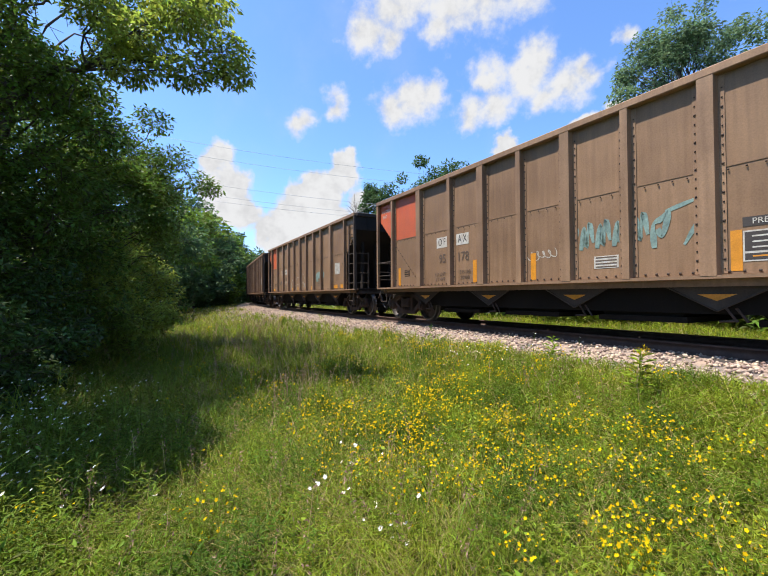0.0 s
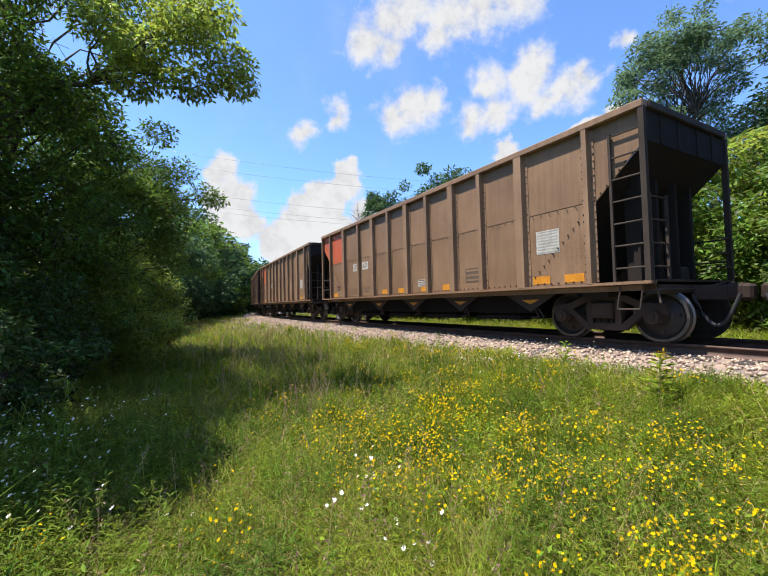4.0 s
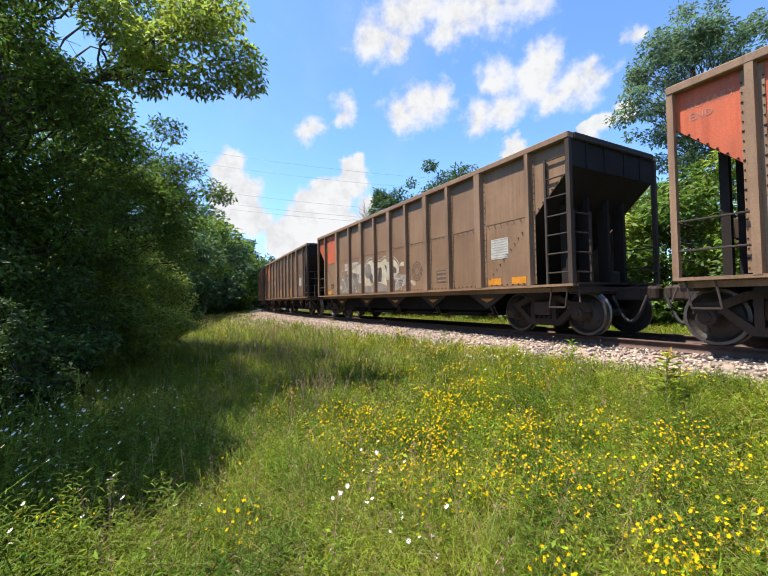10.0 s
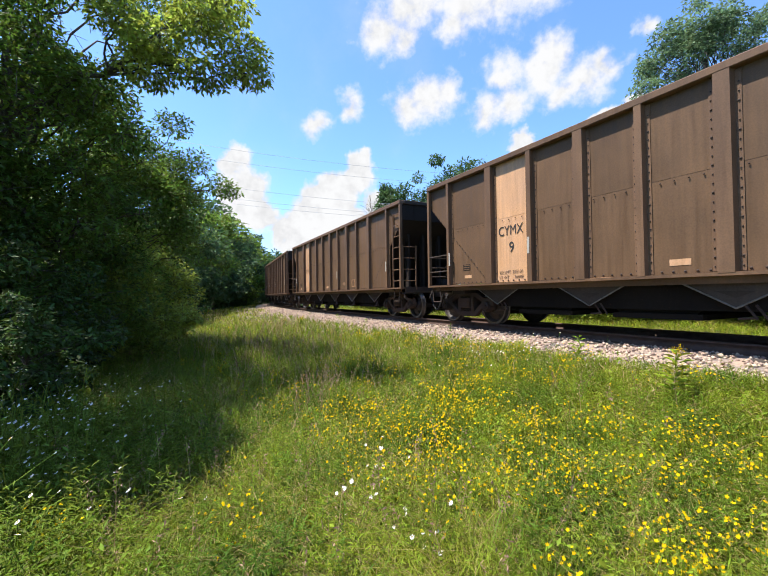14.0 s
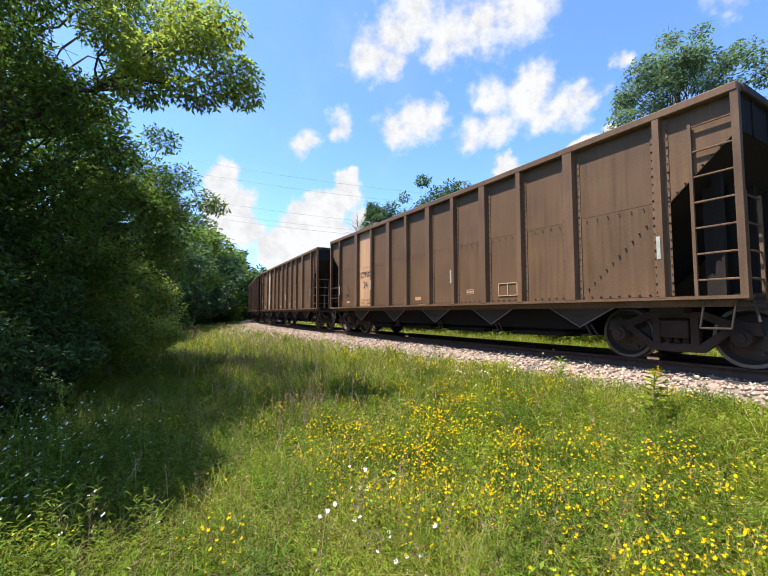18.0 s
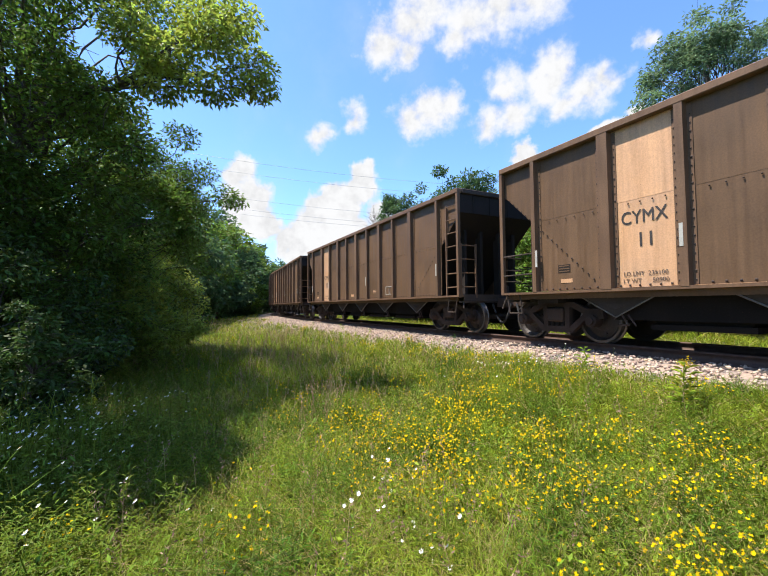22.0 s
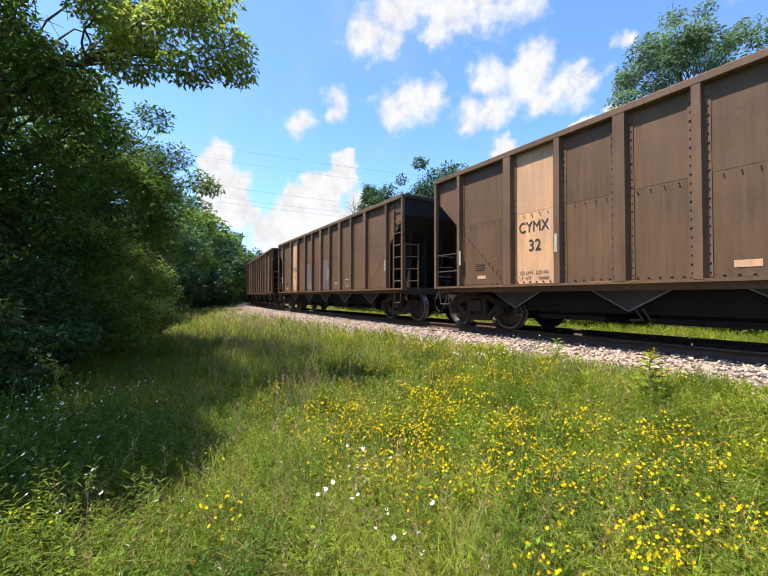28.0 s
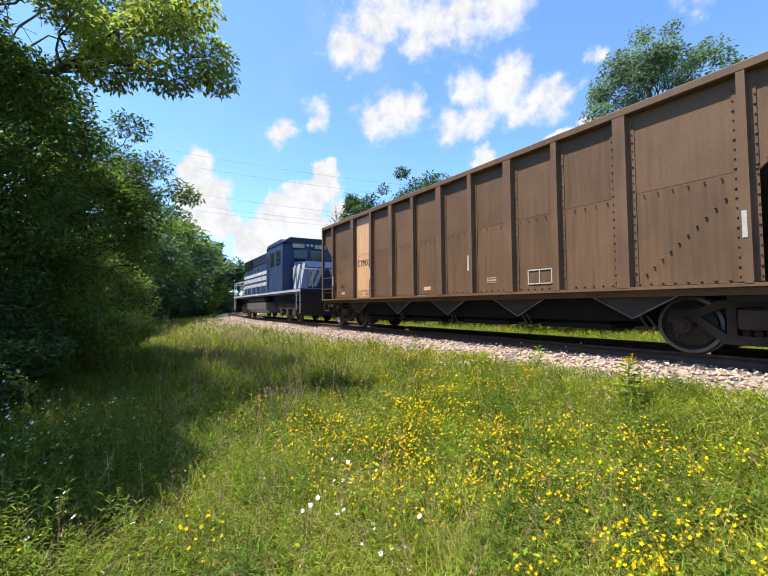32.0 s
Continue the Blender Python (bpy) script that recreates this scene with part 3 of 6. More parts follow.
def build_hopper(kind):
    taupe = kind == "taupe"
    RIBS = RIB_X[kind]
    skin, rib_m = (M_TAUPE, M_TAUPE_RIB) if taupe else (M_BROWN, M_BROWN_RIB)
    car = thing("hopper_car", "dusty taupe open hopper car with faded orange end panels" if taupe else "dark brown open hopper car with a tan name panel", "hopper car", "cars of the train")
    zt = 3.93
    for sd in (1, -1):
        yi, yo = sd * (SHEET - 0.015), sd * SHEET
        # side sheets, bay by bay, an upper and a lower one; they lap at the seam
        for i, (a, b) in enumerate(zip(RIBS, RIBS[1:])):
            tan = not taupe and i == 8
            orange = taupe and a > 4.6
            bm = bmesh.new()
            box(bm, a + 0.03, b - 0.03, yi, yo, 2.60, zt)
            part("side_panel", bm, M_TAN if tan else M_ORANGE if orange else skin, car)
            bm = bmesh.new()
            box(bm, a + 0.03, b - 0.03, yi - sd * 0.004, yo - sd * 0.0025, 1.08, 2.598)
            part("side_panel", bm, M_TAN if tan else skin, car)
            if taupe:
                bm = bmesh.new()
                box(bm, a + 0.05, b - 0.05, yo - sd * 0.012, yo + sd * 0.005, 2.588, 2.604)
                part("seam_strip", bm, skin, car)
        for e in (-1, 1):
            bm = bmesh.new()
            poly(bm, [(e * 6.26, yi, slope_z(6.26)), (e * 7.20, yi, slope_z(7.20)), (e * 7.20, yi, zt), (e * 6.26, yi, zt)], (0, sd * 0.014, 0))
            part("end_side_panel", bm, M_ORANGE if taupe and e > 0 else skin, car)
        for i, x in enumerate(RIBS):
            w = 0.125 if i % 2 == 1 else 0.075
            if i in (0, 10):
                w = 0.06
            bm = bmesh.new()
            poly(bm, [(x - w, sd * (SHEET - 0.01), 1.06), (x - w * 0.8, sd * (HALF - 0.005), 1.06), (x + w * 0.8, sd * (HALF - 0.005), 1.06), (x + w, sd * (SHEET - 0.01), 1.06)], (0, 0, zt - 1.06))
            box(bm, x - w - 0.07, x + w + 0.07, sd * (SHEET + 0.002), sd * (SHEET + 0.012), 1.09, zt - 0.03)
            part("rib", bm, rib_m, car)
        # top chord with a lip, side sill
        bm = bmesh.new()
        box(bm, -END, END, sd * (SHEET - 0.05), sd * HALF, zt - 0.01, TOP, 0.015)
        part("top_chord", bm, rib_m, car)
        bm = bmesh.new()
        box(bm, -END, END, sd * (SHEET - 0.08), sd * (HALF - 0.01), SILL, SILL + 0.05)
        box(bm, -END, END, sd * (SHEET - 0.09), sd * (SHEET - 0.06), SILL - 0.11, SILL + 0.02)
        part("side_sill", bm, rib_m, car)
        for e in (-1, 1):
            bm = bmesh.new()
            box(bm, e * (END - 0.09), e * END, sd * (HALF - 0.1), sd * (HALF - 0.012), SILL + 0.05, zt)
            part("corner_post", bm, M_FRAME if taupe and e < 0 else rib_m, car)
        if sd < 0:
            continue
        # rivets beside the posts, along the seam, the sill and the slope line
        v, f = [], []

        def rivet(x, z, r=0.014):
            y = sd * (SHEET + 0.010)
            k = len(v)
            for dx, dz in ((-r, -r), (r, -r), (r, r), (-r, r)):
                v.append((x + dx, y, z + dz))
            for dx, dz in ((-r, -r), (r, -r), (r, r), (-r, r)):
                v.append((x + dx * 0.6, y + sd * 0.014, z + dz * 0.6))
            f.extend([(k + 4, k + 5, k + 6, k + 7)] + [(k + j, k + (j + 1) % 4, k + 4 + (j + 1) % 4, k + 4 + j) for j in range(4)])

        for i, x in enumerate(RIBS):
            w = (0.125 if i % 2 == 1 else 0.075) + 0.04
            for a in (-w, w):
                for z in np.arange(1.16, 3.8, 0.135):
                    rivet(x + a, z, 0.011 if int(z * 7) % 3 else 0.017)
        for a, b in zip(RIBS, RIBS[1:]):
            for x in np.arange(a + 0.27, b - 0.2, 0.2):
                rivet(x, 2.545, 0.012)
            for x in np.arange(a + 0.22, b - 0.18, 0.165):
                rivet(x, 1.115, 0.018)
        for e in (-1, 1):
            for x in np.arange(4.95, 7.1, 0.115):
                rivet(e * x, slope_z(x) + 0.03, 0.016)
        tagged(raw("rivets", v, f, M_RIVET, car, "rows of dark rivets"), kind="stuff")
    # ends
    for e in (-1, 1):
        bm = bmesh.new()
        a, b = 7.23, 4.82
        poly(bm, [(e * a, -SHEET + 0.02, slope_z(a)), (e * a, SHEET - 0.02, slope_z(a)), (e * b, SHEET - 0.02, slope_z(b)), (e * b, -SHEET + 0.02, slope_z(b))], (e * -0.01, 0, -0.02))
        part("slope_sheet", bm, M_DARKSTEEL, car, "dark sloping end sheet")
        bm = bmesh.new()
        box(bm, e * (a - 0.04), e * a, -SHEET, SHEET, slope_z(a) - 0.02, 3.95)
        part("end_sheet", bm, M_DARKSTEEL, car)
        bm = bmesh.new()
        box(bm, e * (END - 0.12), e * (END + 0.03), -SHEET + 0.05, SHEET - 0.05, 3.92, TOP, 0.015)
        part("end_chord", bm, M_FRAME, car)
        bm = bmesh.new()
        box(bm, e * (END - 0.2), e * END, -SHEET + 0.06, SHEET - 0.06, SILL - 0.16, SILL + 0.07)
        box(bm, e * 6.2, e * END, -SHEET + 0.06, SHEET - 0.06, SILL - 0.02, SILL + 0.03)
        part("end_platform", bm, M_FRAME, car)
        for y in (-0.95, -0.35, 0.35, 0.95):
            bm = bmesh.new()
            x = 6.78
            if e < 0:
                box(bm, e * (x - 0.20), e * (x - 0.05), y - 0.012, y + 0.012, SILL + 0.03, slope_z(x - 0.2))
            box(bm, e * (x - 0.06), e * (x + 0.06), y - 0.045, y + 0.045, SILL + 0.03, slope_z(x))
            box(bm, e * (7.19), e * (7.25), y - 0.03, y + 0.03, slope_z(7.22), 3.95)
            part("end_strut", bm, M_DARKSTEEL, car)
        bm = bmesh.new()
        box(bm, e * 7.22, e * 7.75, -0.16, 0.16, 0.72, 0.98, 0.02)
        box(bm, e * 7.70, e * 7.98, -0.20, 0.16, 0.70, 1.0, 0.05)
        box(bm, e * 7.92, e * 8.08, -0.05, 0.18, 0.72, 0.98, 0.04)
        part("coupler", bm, M_CAST, car, "worn steel knuckle coupler")
        u = np.linspace(0, 1, 15)
        V, F = limb_tubes([(np.stack([e * (7.35 + 0.62 * u), 0.42 - 0.1 * u, 0.82 - 0.52 * np.sin(math.pi * u)], 1), 0.032, 0.032)], 8)
        raw("air_hose", V, F, M_RUBBER, car, smooth=True)
        bm = bmesh.new()
        tube(bm, (e * 7.28, -1.35, 0.92), (e * 7.28, 1.4, 0.92), 0.018, 6)
        tube(bm, (e * 7.28, 1.4, 0.92), (e * 7.34, 1.45, 0.70), 0.018, 6)
        tube(bm, (e * 7.28, 0.1, 0.92), (e * 7.7, 0.05, 1.02), 0.018, 6)
        part("uncoupling_lever", bm, M_FRAME, car)
        # stirrup step at the corners
        for sd in (1, -1):
            bm = bmesh.new()
            tube(bm, (e * 6.75, sd * 1.5, SILL), (e * 6.68, sd * 1.5, 0.60), 0.016, 6)
            tube(bm, (e * 7.12, sd * 1.5, SILL), (e * 7.05, sd * 1.5, 0.60), 0.016, 6)
            tube(bm, (e * 6.68, sd * 1.5, 0.60), (e * 7.05, sd * 1.5, 0.60), 0.016, 6)
            part("stirrup_step", bm, M_FRAME, car)
    # ladders at the brake end, grab irons at the other, both diagonally mirrored
    for sd, e in ((1, -1), (-1, 1)):
        build_ladder(car, (e * 6.66, sd * 1.50), (e * 7.22, sd * 1.50), 1.30, 3.62, 7, material=M_FRAME if taupe else M_BROWN_RIB)
        build_ladder(car, (e * 7.25, sd * 0.93), (e * 7.25, sd * 1.46), 1.30, 2.46, 4, "end_ladder", M_FRAME if taupe else M_BROWN_RIB)
    for sd, e in ((1, 1), (-1, -1)):
        for z in (1.47, 1.92):
            bm = bmesh.new()
            tube(bm, (e * 6.22, sd * 1.53, z), (e * 7.20, sd * 1.53, z), 0.017, 6)
            part("grab_iron", bm, M_FRAME, car)
        for z in (1.35, 1.62, 1.92):
            bm = bmesh.new()
            tube(bm, (e * 7.25, sd * 0.9, z), (e * 7.25, sd * 1.5, z), 0.016, 6)
            part("grab_iron", bm, M_FRAME, car)
    # hand brake at the far end, low under the slope
    bm = bmesh.new()
    g = bmesh.ops.create_circle(bm, segments=20, radius=0.28)
    bmesh.ops.delete(bm, geom=g["verts"], context="VERTS")
    for i in range(20):
        a, b = 6.28319 * i / 20, 6.28319 * (i + 1) / 20
        tube(bm, (7.3, -0.75 + 0.27 * math.cos(a), 2.0 + 0.27 * math.sin(a)), (7.3, -0.75 + 0.27 * math.cos(b), 2.0 + 0.27 * math.sin(b)), 0.016, 5)
    for i in range(5):
        a = 6.28319 * i / 5
        tube(bm, (7.27, -0.75, 2.0), (7.3, -0.75 + 0.27 * math.cos(a), 2.0 + 0.27 * math.sin(a)), 0.012, 5)
    part("brake_wheel", bm, M_FRAME, car)
    bm = bmesh.new()
    box(bm, 7.06, 7.26, -0.9, -0.6, 1.78, 2.2, 0.04)
    part("brake_housing", bm, M_CAST, car)
    bm = bmesh.new()
    tube(bm, (6.42, -0.25, 2.32), (6.42, 0.25, 2.32), 0.17, 16)
    part("air_reservoir", bm, M_FRAME, car)
    bm = bmesh.new()
    box(bm, -6.85, -6.55, -0.75, -0.45, 1.05, 1.38, 0.04)
    part("brake_valve", bm, M_FRAME, car)
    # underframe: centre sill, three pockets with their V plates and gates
    # sill, aprons and pockets carry this shade in their colour
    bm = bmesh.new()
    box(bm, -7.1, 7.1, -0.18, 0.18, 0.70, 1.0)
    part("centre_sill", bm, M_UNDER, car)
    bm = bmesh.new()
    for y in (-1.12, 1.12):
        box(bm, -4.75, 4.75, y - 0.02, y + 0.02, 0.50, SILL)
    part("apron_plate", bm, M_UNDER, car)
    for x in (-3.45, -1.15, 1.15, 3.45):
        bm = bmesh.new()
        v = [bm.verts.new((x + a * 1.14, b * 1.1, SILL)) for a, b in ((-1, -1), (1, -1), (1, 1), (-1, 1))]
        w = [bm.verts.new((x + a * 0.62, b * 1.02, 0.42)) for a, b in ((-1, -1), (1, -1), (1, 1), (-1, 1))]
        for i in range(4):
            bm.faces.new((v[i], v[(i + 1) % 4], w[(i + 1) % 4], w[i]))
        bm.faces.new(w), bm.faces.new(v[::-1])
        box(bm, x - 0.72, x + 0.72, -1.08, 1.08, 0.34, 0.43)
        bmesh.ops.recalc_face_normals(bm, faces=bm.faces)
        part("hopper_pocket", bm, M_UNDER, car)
    for x in [RIBS[i] for i in (1, 3, 5, 7, 9)]:
        for sd in (1, -1):
            bm = bmesh.new()
            y = sd * 1.26
            poly(bm, [(x - 0.72, y, 0.97), (x + 0.72, y, 0.97), (x, y, 0.56)], (0, sd * 0.02, 0))
            vp = part("v_gusset", bm, M_FRAME, car)
            for a in (-1, 1):
                bm = bmesh.new()
                tube(bm, (x + a * 0.74, y + sd * 0.03, 0.96), (x, y + sd * 0.03, 0.55), 0.013, 6)
                part("chevron_strut", bm, M_FRAME if taupe else M_PALE, vp, "" if taupe else "pale steel strut")
            bm = bmesh.new()
            poly(bm, [(x - 0.24, y + sd * 0.025, 0.80), (x + 0.24, y + sd * 0.025, 0.80), (x, y + sd * 0.025, 0.70)], (0, sd * 0.008, 0))
            part("reflector", bm, M_REFL if taupe else M_FRAME, vp, "amber reflector" if taupe else "dusty steel plate")
            bm = bmesh.new()
            for a in (-0.22, -0.10):
                tube(bm, (x + a, y + sd * 0.02, 0.60), (x + a - 0.13, y + sd * 0.02, 0.40), 0.018, 6)
            tube(bm, (x - 0.24, y + sd * 0.02, 0.42), (x - 0.02, y + sd * 0.02, 0.40), 0.018, 6)
            part("gate_lever", bm, M_CAST, car)
    for x in (-TRUCK_X, TRUCK_X):
        bm = bmesh.new()
        box(bm, x - 0.25, x + 0.25, -1.3, 1.3, 0.82, SILL)
        part("body_bolster", bm, M_DARKSTEEL, car)
        build_truck(car, x)
    if not taupe:
        for x, z in ((6.2, 1.78), (3.42, 1.86), (-1.13, 1.80), (-6.2, 1.85)):
            placard(car, "reflector", x, z, 0.055, 0.36, M_REFLW, "white reflector strip", y=HALF - 0.004)
        placard(car, "data_plate", 5.55, 1.27, 0.27, 0.08, M_TAN)
        placard(car, "data_plate", 0.55, 1.26, 0.30, 0.10, M_TAN)
        placard(car, "vent_louvre", 5.6, 1.52, 0.28, 0.16, M_DARKSTEEL, rows=3, ink=M_BROWN)
    else:
        placard(car, "vent_louvre", 5.52, 1.50, 0.28, 0.20, M_DARKSTEEL, rows=3, ink=M_TAUPE)
        placard(car, "data_sheet", -5.28, 1.98, 0.55, 0.48, M_PLATE, "pale notice sheet with rows of print", rows=8, ink=M_SHEETINK)
    return car


MASTER = {"taupe": build_hopper("taupe"), "brown": build_hopper("brown")}
CARS = []


def dress_taupe(car, k, number, tall):
    """Lettering, plates and reflectors of one taupe car."""
    for txt, x in (("O F", 3.78), ("A X", 2.95)):
        placard(car, "name_plate", x, 2.26, 0.47, 0.29, M_PLATE, "white stencil plate")
        lettering(car, txt, x, 2.26, 0.20, M_LETTER, wide=0.74)
    if number:
        lettering(car, "95", 3.76, 1.80, 0.245, M_GHOST, wide=0.9)
        lettering(car, number, 2.93, 1.80, 0.245, M_GHOST, wide=0.9)
    lettering(car, "LD LMT", 3.86, 1.38, 0.10, M_GHOST)
    lettering(car, "LT WT", 3.86, 1.24, 0.10, M_GHOST)
    lettering(car, "235100", 2.86, 1.40, 0.10, M_GHOST)
    lettering(car, "50900", 2.86, 1.26, 0.10, M_GHOST)
    lettering(car, "ROTARY", 6.74, 3.66, 0.11, M_ROTARY if k > 2 else M_PLATE, SHEET + 0.003)
    lettering(car, "END", 6.86, 3.49, 0.11, M_ROTARY if k > 2 else M_PLATE, SHEET + 0.003)
    spots = [(5.85, 0), (-5.1, 0), (-5.85, 0)] if k == 7 else [(5.95, 1), (2.5, 0), (0.75, 1), (-2.62, 1), (-5.85, 1)] if tall else [(5.85, 0), (1.45, 0), (0.35, 0), (-0.95, 0), (-2.0, 0), (-5.1, 0), (-5.85, 0)]
    for x, up in spots:
        if tall:
            placard(car, "reflector", x, 1.40, 0.13, 0.56, M_REFL, "amber reflector strip")
        else:
            placard(car, "reflector", x, 1.20, 0.42, 0.16, M_REFL, "amber reflector strip")
    placard(car, "test_label", -0.80, 1.38, 0.44, 0.22, M_PLATE, rows=4)
    if k in (0, 2):
        placard(car, "data_strip", -3.02, 1.78, 0.66, 0.13, M_LETTER, "black strip with worn white print")
        lettering(car, "PRES 6-12", -3.02, 1.78, 0.08, M_PLATE)
        back = placard(car, "data_panel", -3.02, 1.45, 0.66, 0.42, M_PLATE, "black boxes of small print in a white frame")
        for a, b, c, d in ((-0.31, -0.015, -0.07, 0.19), (0.015, 0.31, -0.07, 0.19), (-0.31, 0.31, -0.19, -0.10)):
            fr = bmesh.new()
            box(fr, -3.02 - b, -3.02 - a, SHEET + 0.002, SHEET + 0.0045, 1.45 + c, 1.45 + d)
            cell = part("data_box", fr, M_LETTER, back)
            fr = bmesh.new()
            for j in range(3 if c > -0.1 else 1):
                box(fr, -3.02 - b + 0.04, -3.02 - a - 0.08, SHEET + 0.004, SHEET + 0.006, 1.45 + c + 0.04 + j * 0.075, 1.45 + c + 0.06 + j * 0.075)
            part("print_block", fr, M_REFL if c < -0.1 else M_PLATE, back)
    else:
        placard(car, "data_panel", -3.02, 1.46, 0.52, 0.36, M_GHOST, rows=3, ink=M_TAUPE_RIB)


def dress_brown(car, k, number, panel):
    lettering(car, "CYMX", 4.03, 2.28, 0.235, M_LETTER, wide=0.84)
    if number:
        lettering(car, number, 4.00, 1.88, 0.25, M_LETTER, wide=0.95)
    lettering(car, "LD LMT  235100", 4.03, 1.31, 0.075, M_GHOST)
    lettering(car, "LT WT      50900", 4.03, 1.19, 0.075, M_GHOST)
    fr = bmesh.new()
    for a, b, c, d in ((-0.28, 0.28, 0.13, 0.15), (-0.28, 0.28, -0.15, -0.13), (-0.28, -0.26, -0.15, 0.15), (0.26, 0.28, -0.15, 0.15), (-0.01, 0.01, -0.15, 0.15)):
        box(fr, -3.0 + a, -3.0 + b, SHEET, SHEET + 0.012, 1.36 + c, 1.36 + d)
    part("data_frame", fr, M_PLATE if k % 2 else M_TAN, car)
    placard(car, "data_plate", -1.75, 1.36, 0.26, 0.12, M_TAN, rows=2)


NUMBERS = {0: "178", 1: "190", 2: "192", 4: "159", 5: "022", 7: "094", 9: "9", 11: "30", 12: "24", 13: "20", 14: "11", 15: "15", 16: "12", 18: "32", 19: "14", 20: "23"}
for k in range(-1, 22):
    kind = "taupe" if k < 9 else "brown"
    car = MASTER[kind] if k in (-1, 9) else copy_thing(MASTER[kind], Matrix())
    CARS.append((car, k))
for car, k in CARS:
    if k < 9:
        dress_taupe(car, k, NUMBERS.get(k), k in (0, 2, 8))
    else:
        dress_brown(car, k, NUMBERS.get(k), None)
BY_K = {k: c for c, k in CARS}
for o in BY_K[8].children:
    if o.data and o.data.materials[0] == M_TAUPE:
        o.data = o.data.copy()
        o.data.materials[0] = M_TAUPE_DARK

# sprayed marks and repairs that set single cars apart
M_TEAL = mat("spray_teal", (0.19, 0.27, 0.235), 0.6, var=0.3, scale=5, fine=30, bump=0.0)
M_CHALK = mat("spray_chalk", (0.42, 0.37, 0.30), 0.6, var=0.25, scale=5, fine=30, bump=0.0)
M_CREAM = mat("spray_cream", (0.52, 0.42, 0.285), 0.6, var=0.28, scale=2, fine=30, bump=0.0)
M_TEALGREY = mat("spray_pale_grey", (0.30, 0.255, 0.21), 0.6, var=0.3, scale=3, fine=30, bump=0.0)
M_CHARCOAL = mat("spray_charcoal", (0.095, 0.075, 0.065), 0.6, var=0.3, scale=5, fine=30, bump=0.0)
M_GREYFILL = mat("spray_grey", (0.23, 0.19, 0.155), 0.6, var=0.3, scale=3, fine=30, bump=0.0)


def tag_marks(car, x0, z0, w, h, n, width, material, seed, label):
    """One running scribble of n loops with no readable letters."""
    rng = np.random.default_rng(seed)
    u = np.linspace(0, 1, n * 5)
    amp = np.interp(u, np.linspace(0, 1, n + 2), rng.uniform(0.45, 1.0, n + 2))
    ph = 6.28319 * n * u
    x = x0 - w * u + 0.42 * w / n * np.sin(ph + 0.6)
    z = z0 + h * (0.15 * u + 0.42 + 0.42 * amp * np.cos(ph))
    scrawl(car, np.stack([x, z], 1), width, material, label)


def block_marks(car, x0, z0, w, h, n, width, material, seed, label):
    """A row of blocky letter-like forms with no readable letters."""
    rng = np.random.default_rng(seed)
    for i in range(n):
        a, q = x0 - w * i / n, w / n * 0.78
        forms = ([(0, 0.2), (0.3, 0.9), (0.45, 0.3), (0.7, 1), (1, 0.4)], [(0, 0.8), (0.5, 0.55), (0.15, 0.2), (0.9, 0.1), (0.7, 0.6), (0.85, 0.95)], [(0, 0.3), (0.4, 1), (0.9, 0.6), (0.5, 0.35), (0.75, 0)], [(0.1, 0), (0.05, 0.6), (0.5, 0.75), (0.95, 0.9), (0.6, 0.3), (0.3, 0.5)])
        f = forms[int(rng.integers(0, 4))]
        scrawl(car, [(a - q * p, z0 + h * r + 0.05 * i / n) for p, r in f], width, material, label if i == 0 else "", y=SHEET + 0.002 + 0.0003 * i)


def fill(car, pts, material, label="", y=SHEET + 0.003, name="spray_fill"):
    """A flat sprayed field with a rounded outline through the points (x, z)."""
    p = np.array(pts, float)
    a, b, c, d = np.roll(p, 1, 0), p, np.roll(p, -1, 0), np.roll(p, -2, 0)
    q = np.concatenate([(0.5 * (2 * b + 0.6 * (c - a) * u + (2 * a - 5 * b + 4 * c - d) * 0.6 * u * u + 0.4 * 2 * (c - b) * u + (3 * b - a - 3 * c + d) * 0.6 * u ** 3))[:, None] for u in (0, 0.33, 0.67)], 1).reshape(-1, 2)
    bm = bmesh.new()
    bm.faces.new([bm.verts.new((x, y, z)) for x, z in q])
    bmesh.ops.triangulate(bm, faces=bm.faces)
    return part(name, bm, material, car, label)


def round_field(car, x, z, rx, rz, material, y, label=""):
    return fill(car, [(x + rx * math.cos(0.785 * j), z + rz * math.sin(0.785 * j)) for j in range(8)], material, label, y)


block_marks(BY_K[0], -0.02, 1.50, 1.85, 0.60, 6, 0.10, M_TEAL, 3, "faded teal spray-paint strokes")
scrawl(BY_K[0], [(-1.75, 2.10), (-2.2, 2.22), (-2.42, 2.18), (-2.2, 1.9), (-2.0, 1.55)], 0.07, M_TEAL)
tag_marks(BY_K[0], 0.9, 1.50, 0.7, 0.26, 5, 0.026, M_CHALK, 4, "chalky spray-paint strokes")
block_marks(BY_K[1], 3.1, 1.50, 0.72, 0.22, 4, 0.05, M_CREAM, 5, "white spray-paint strokes")
block_marks(BY_K[1], 4.45, 1.46, 0.72, 0.24, 4, 0.048, M_CHARCOAL, 6, "dark spray-paint strokes")
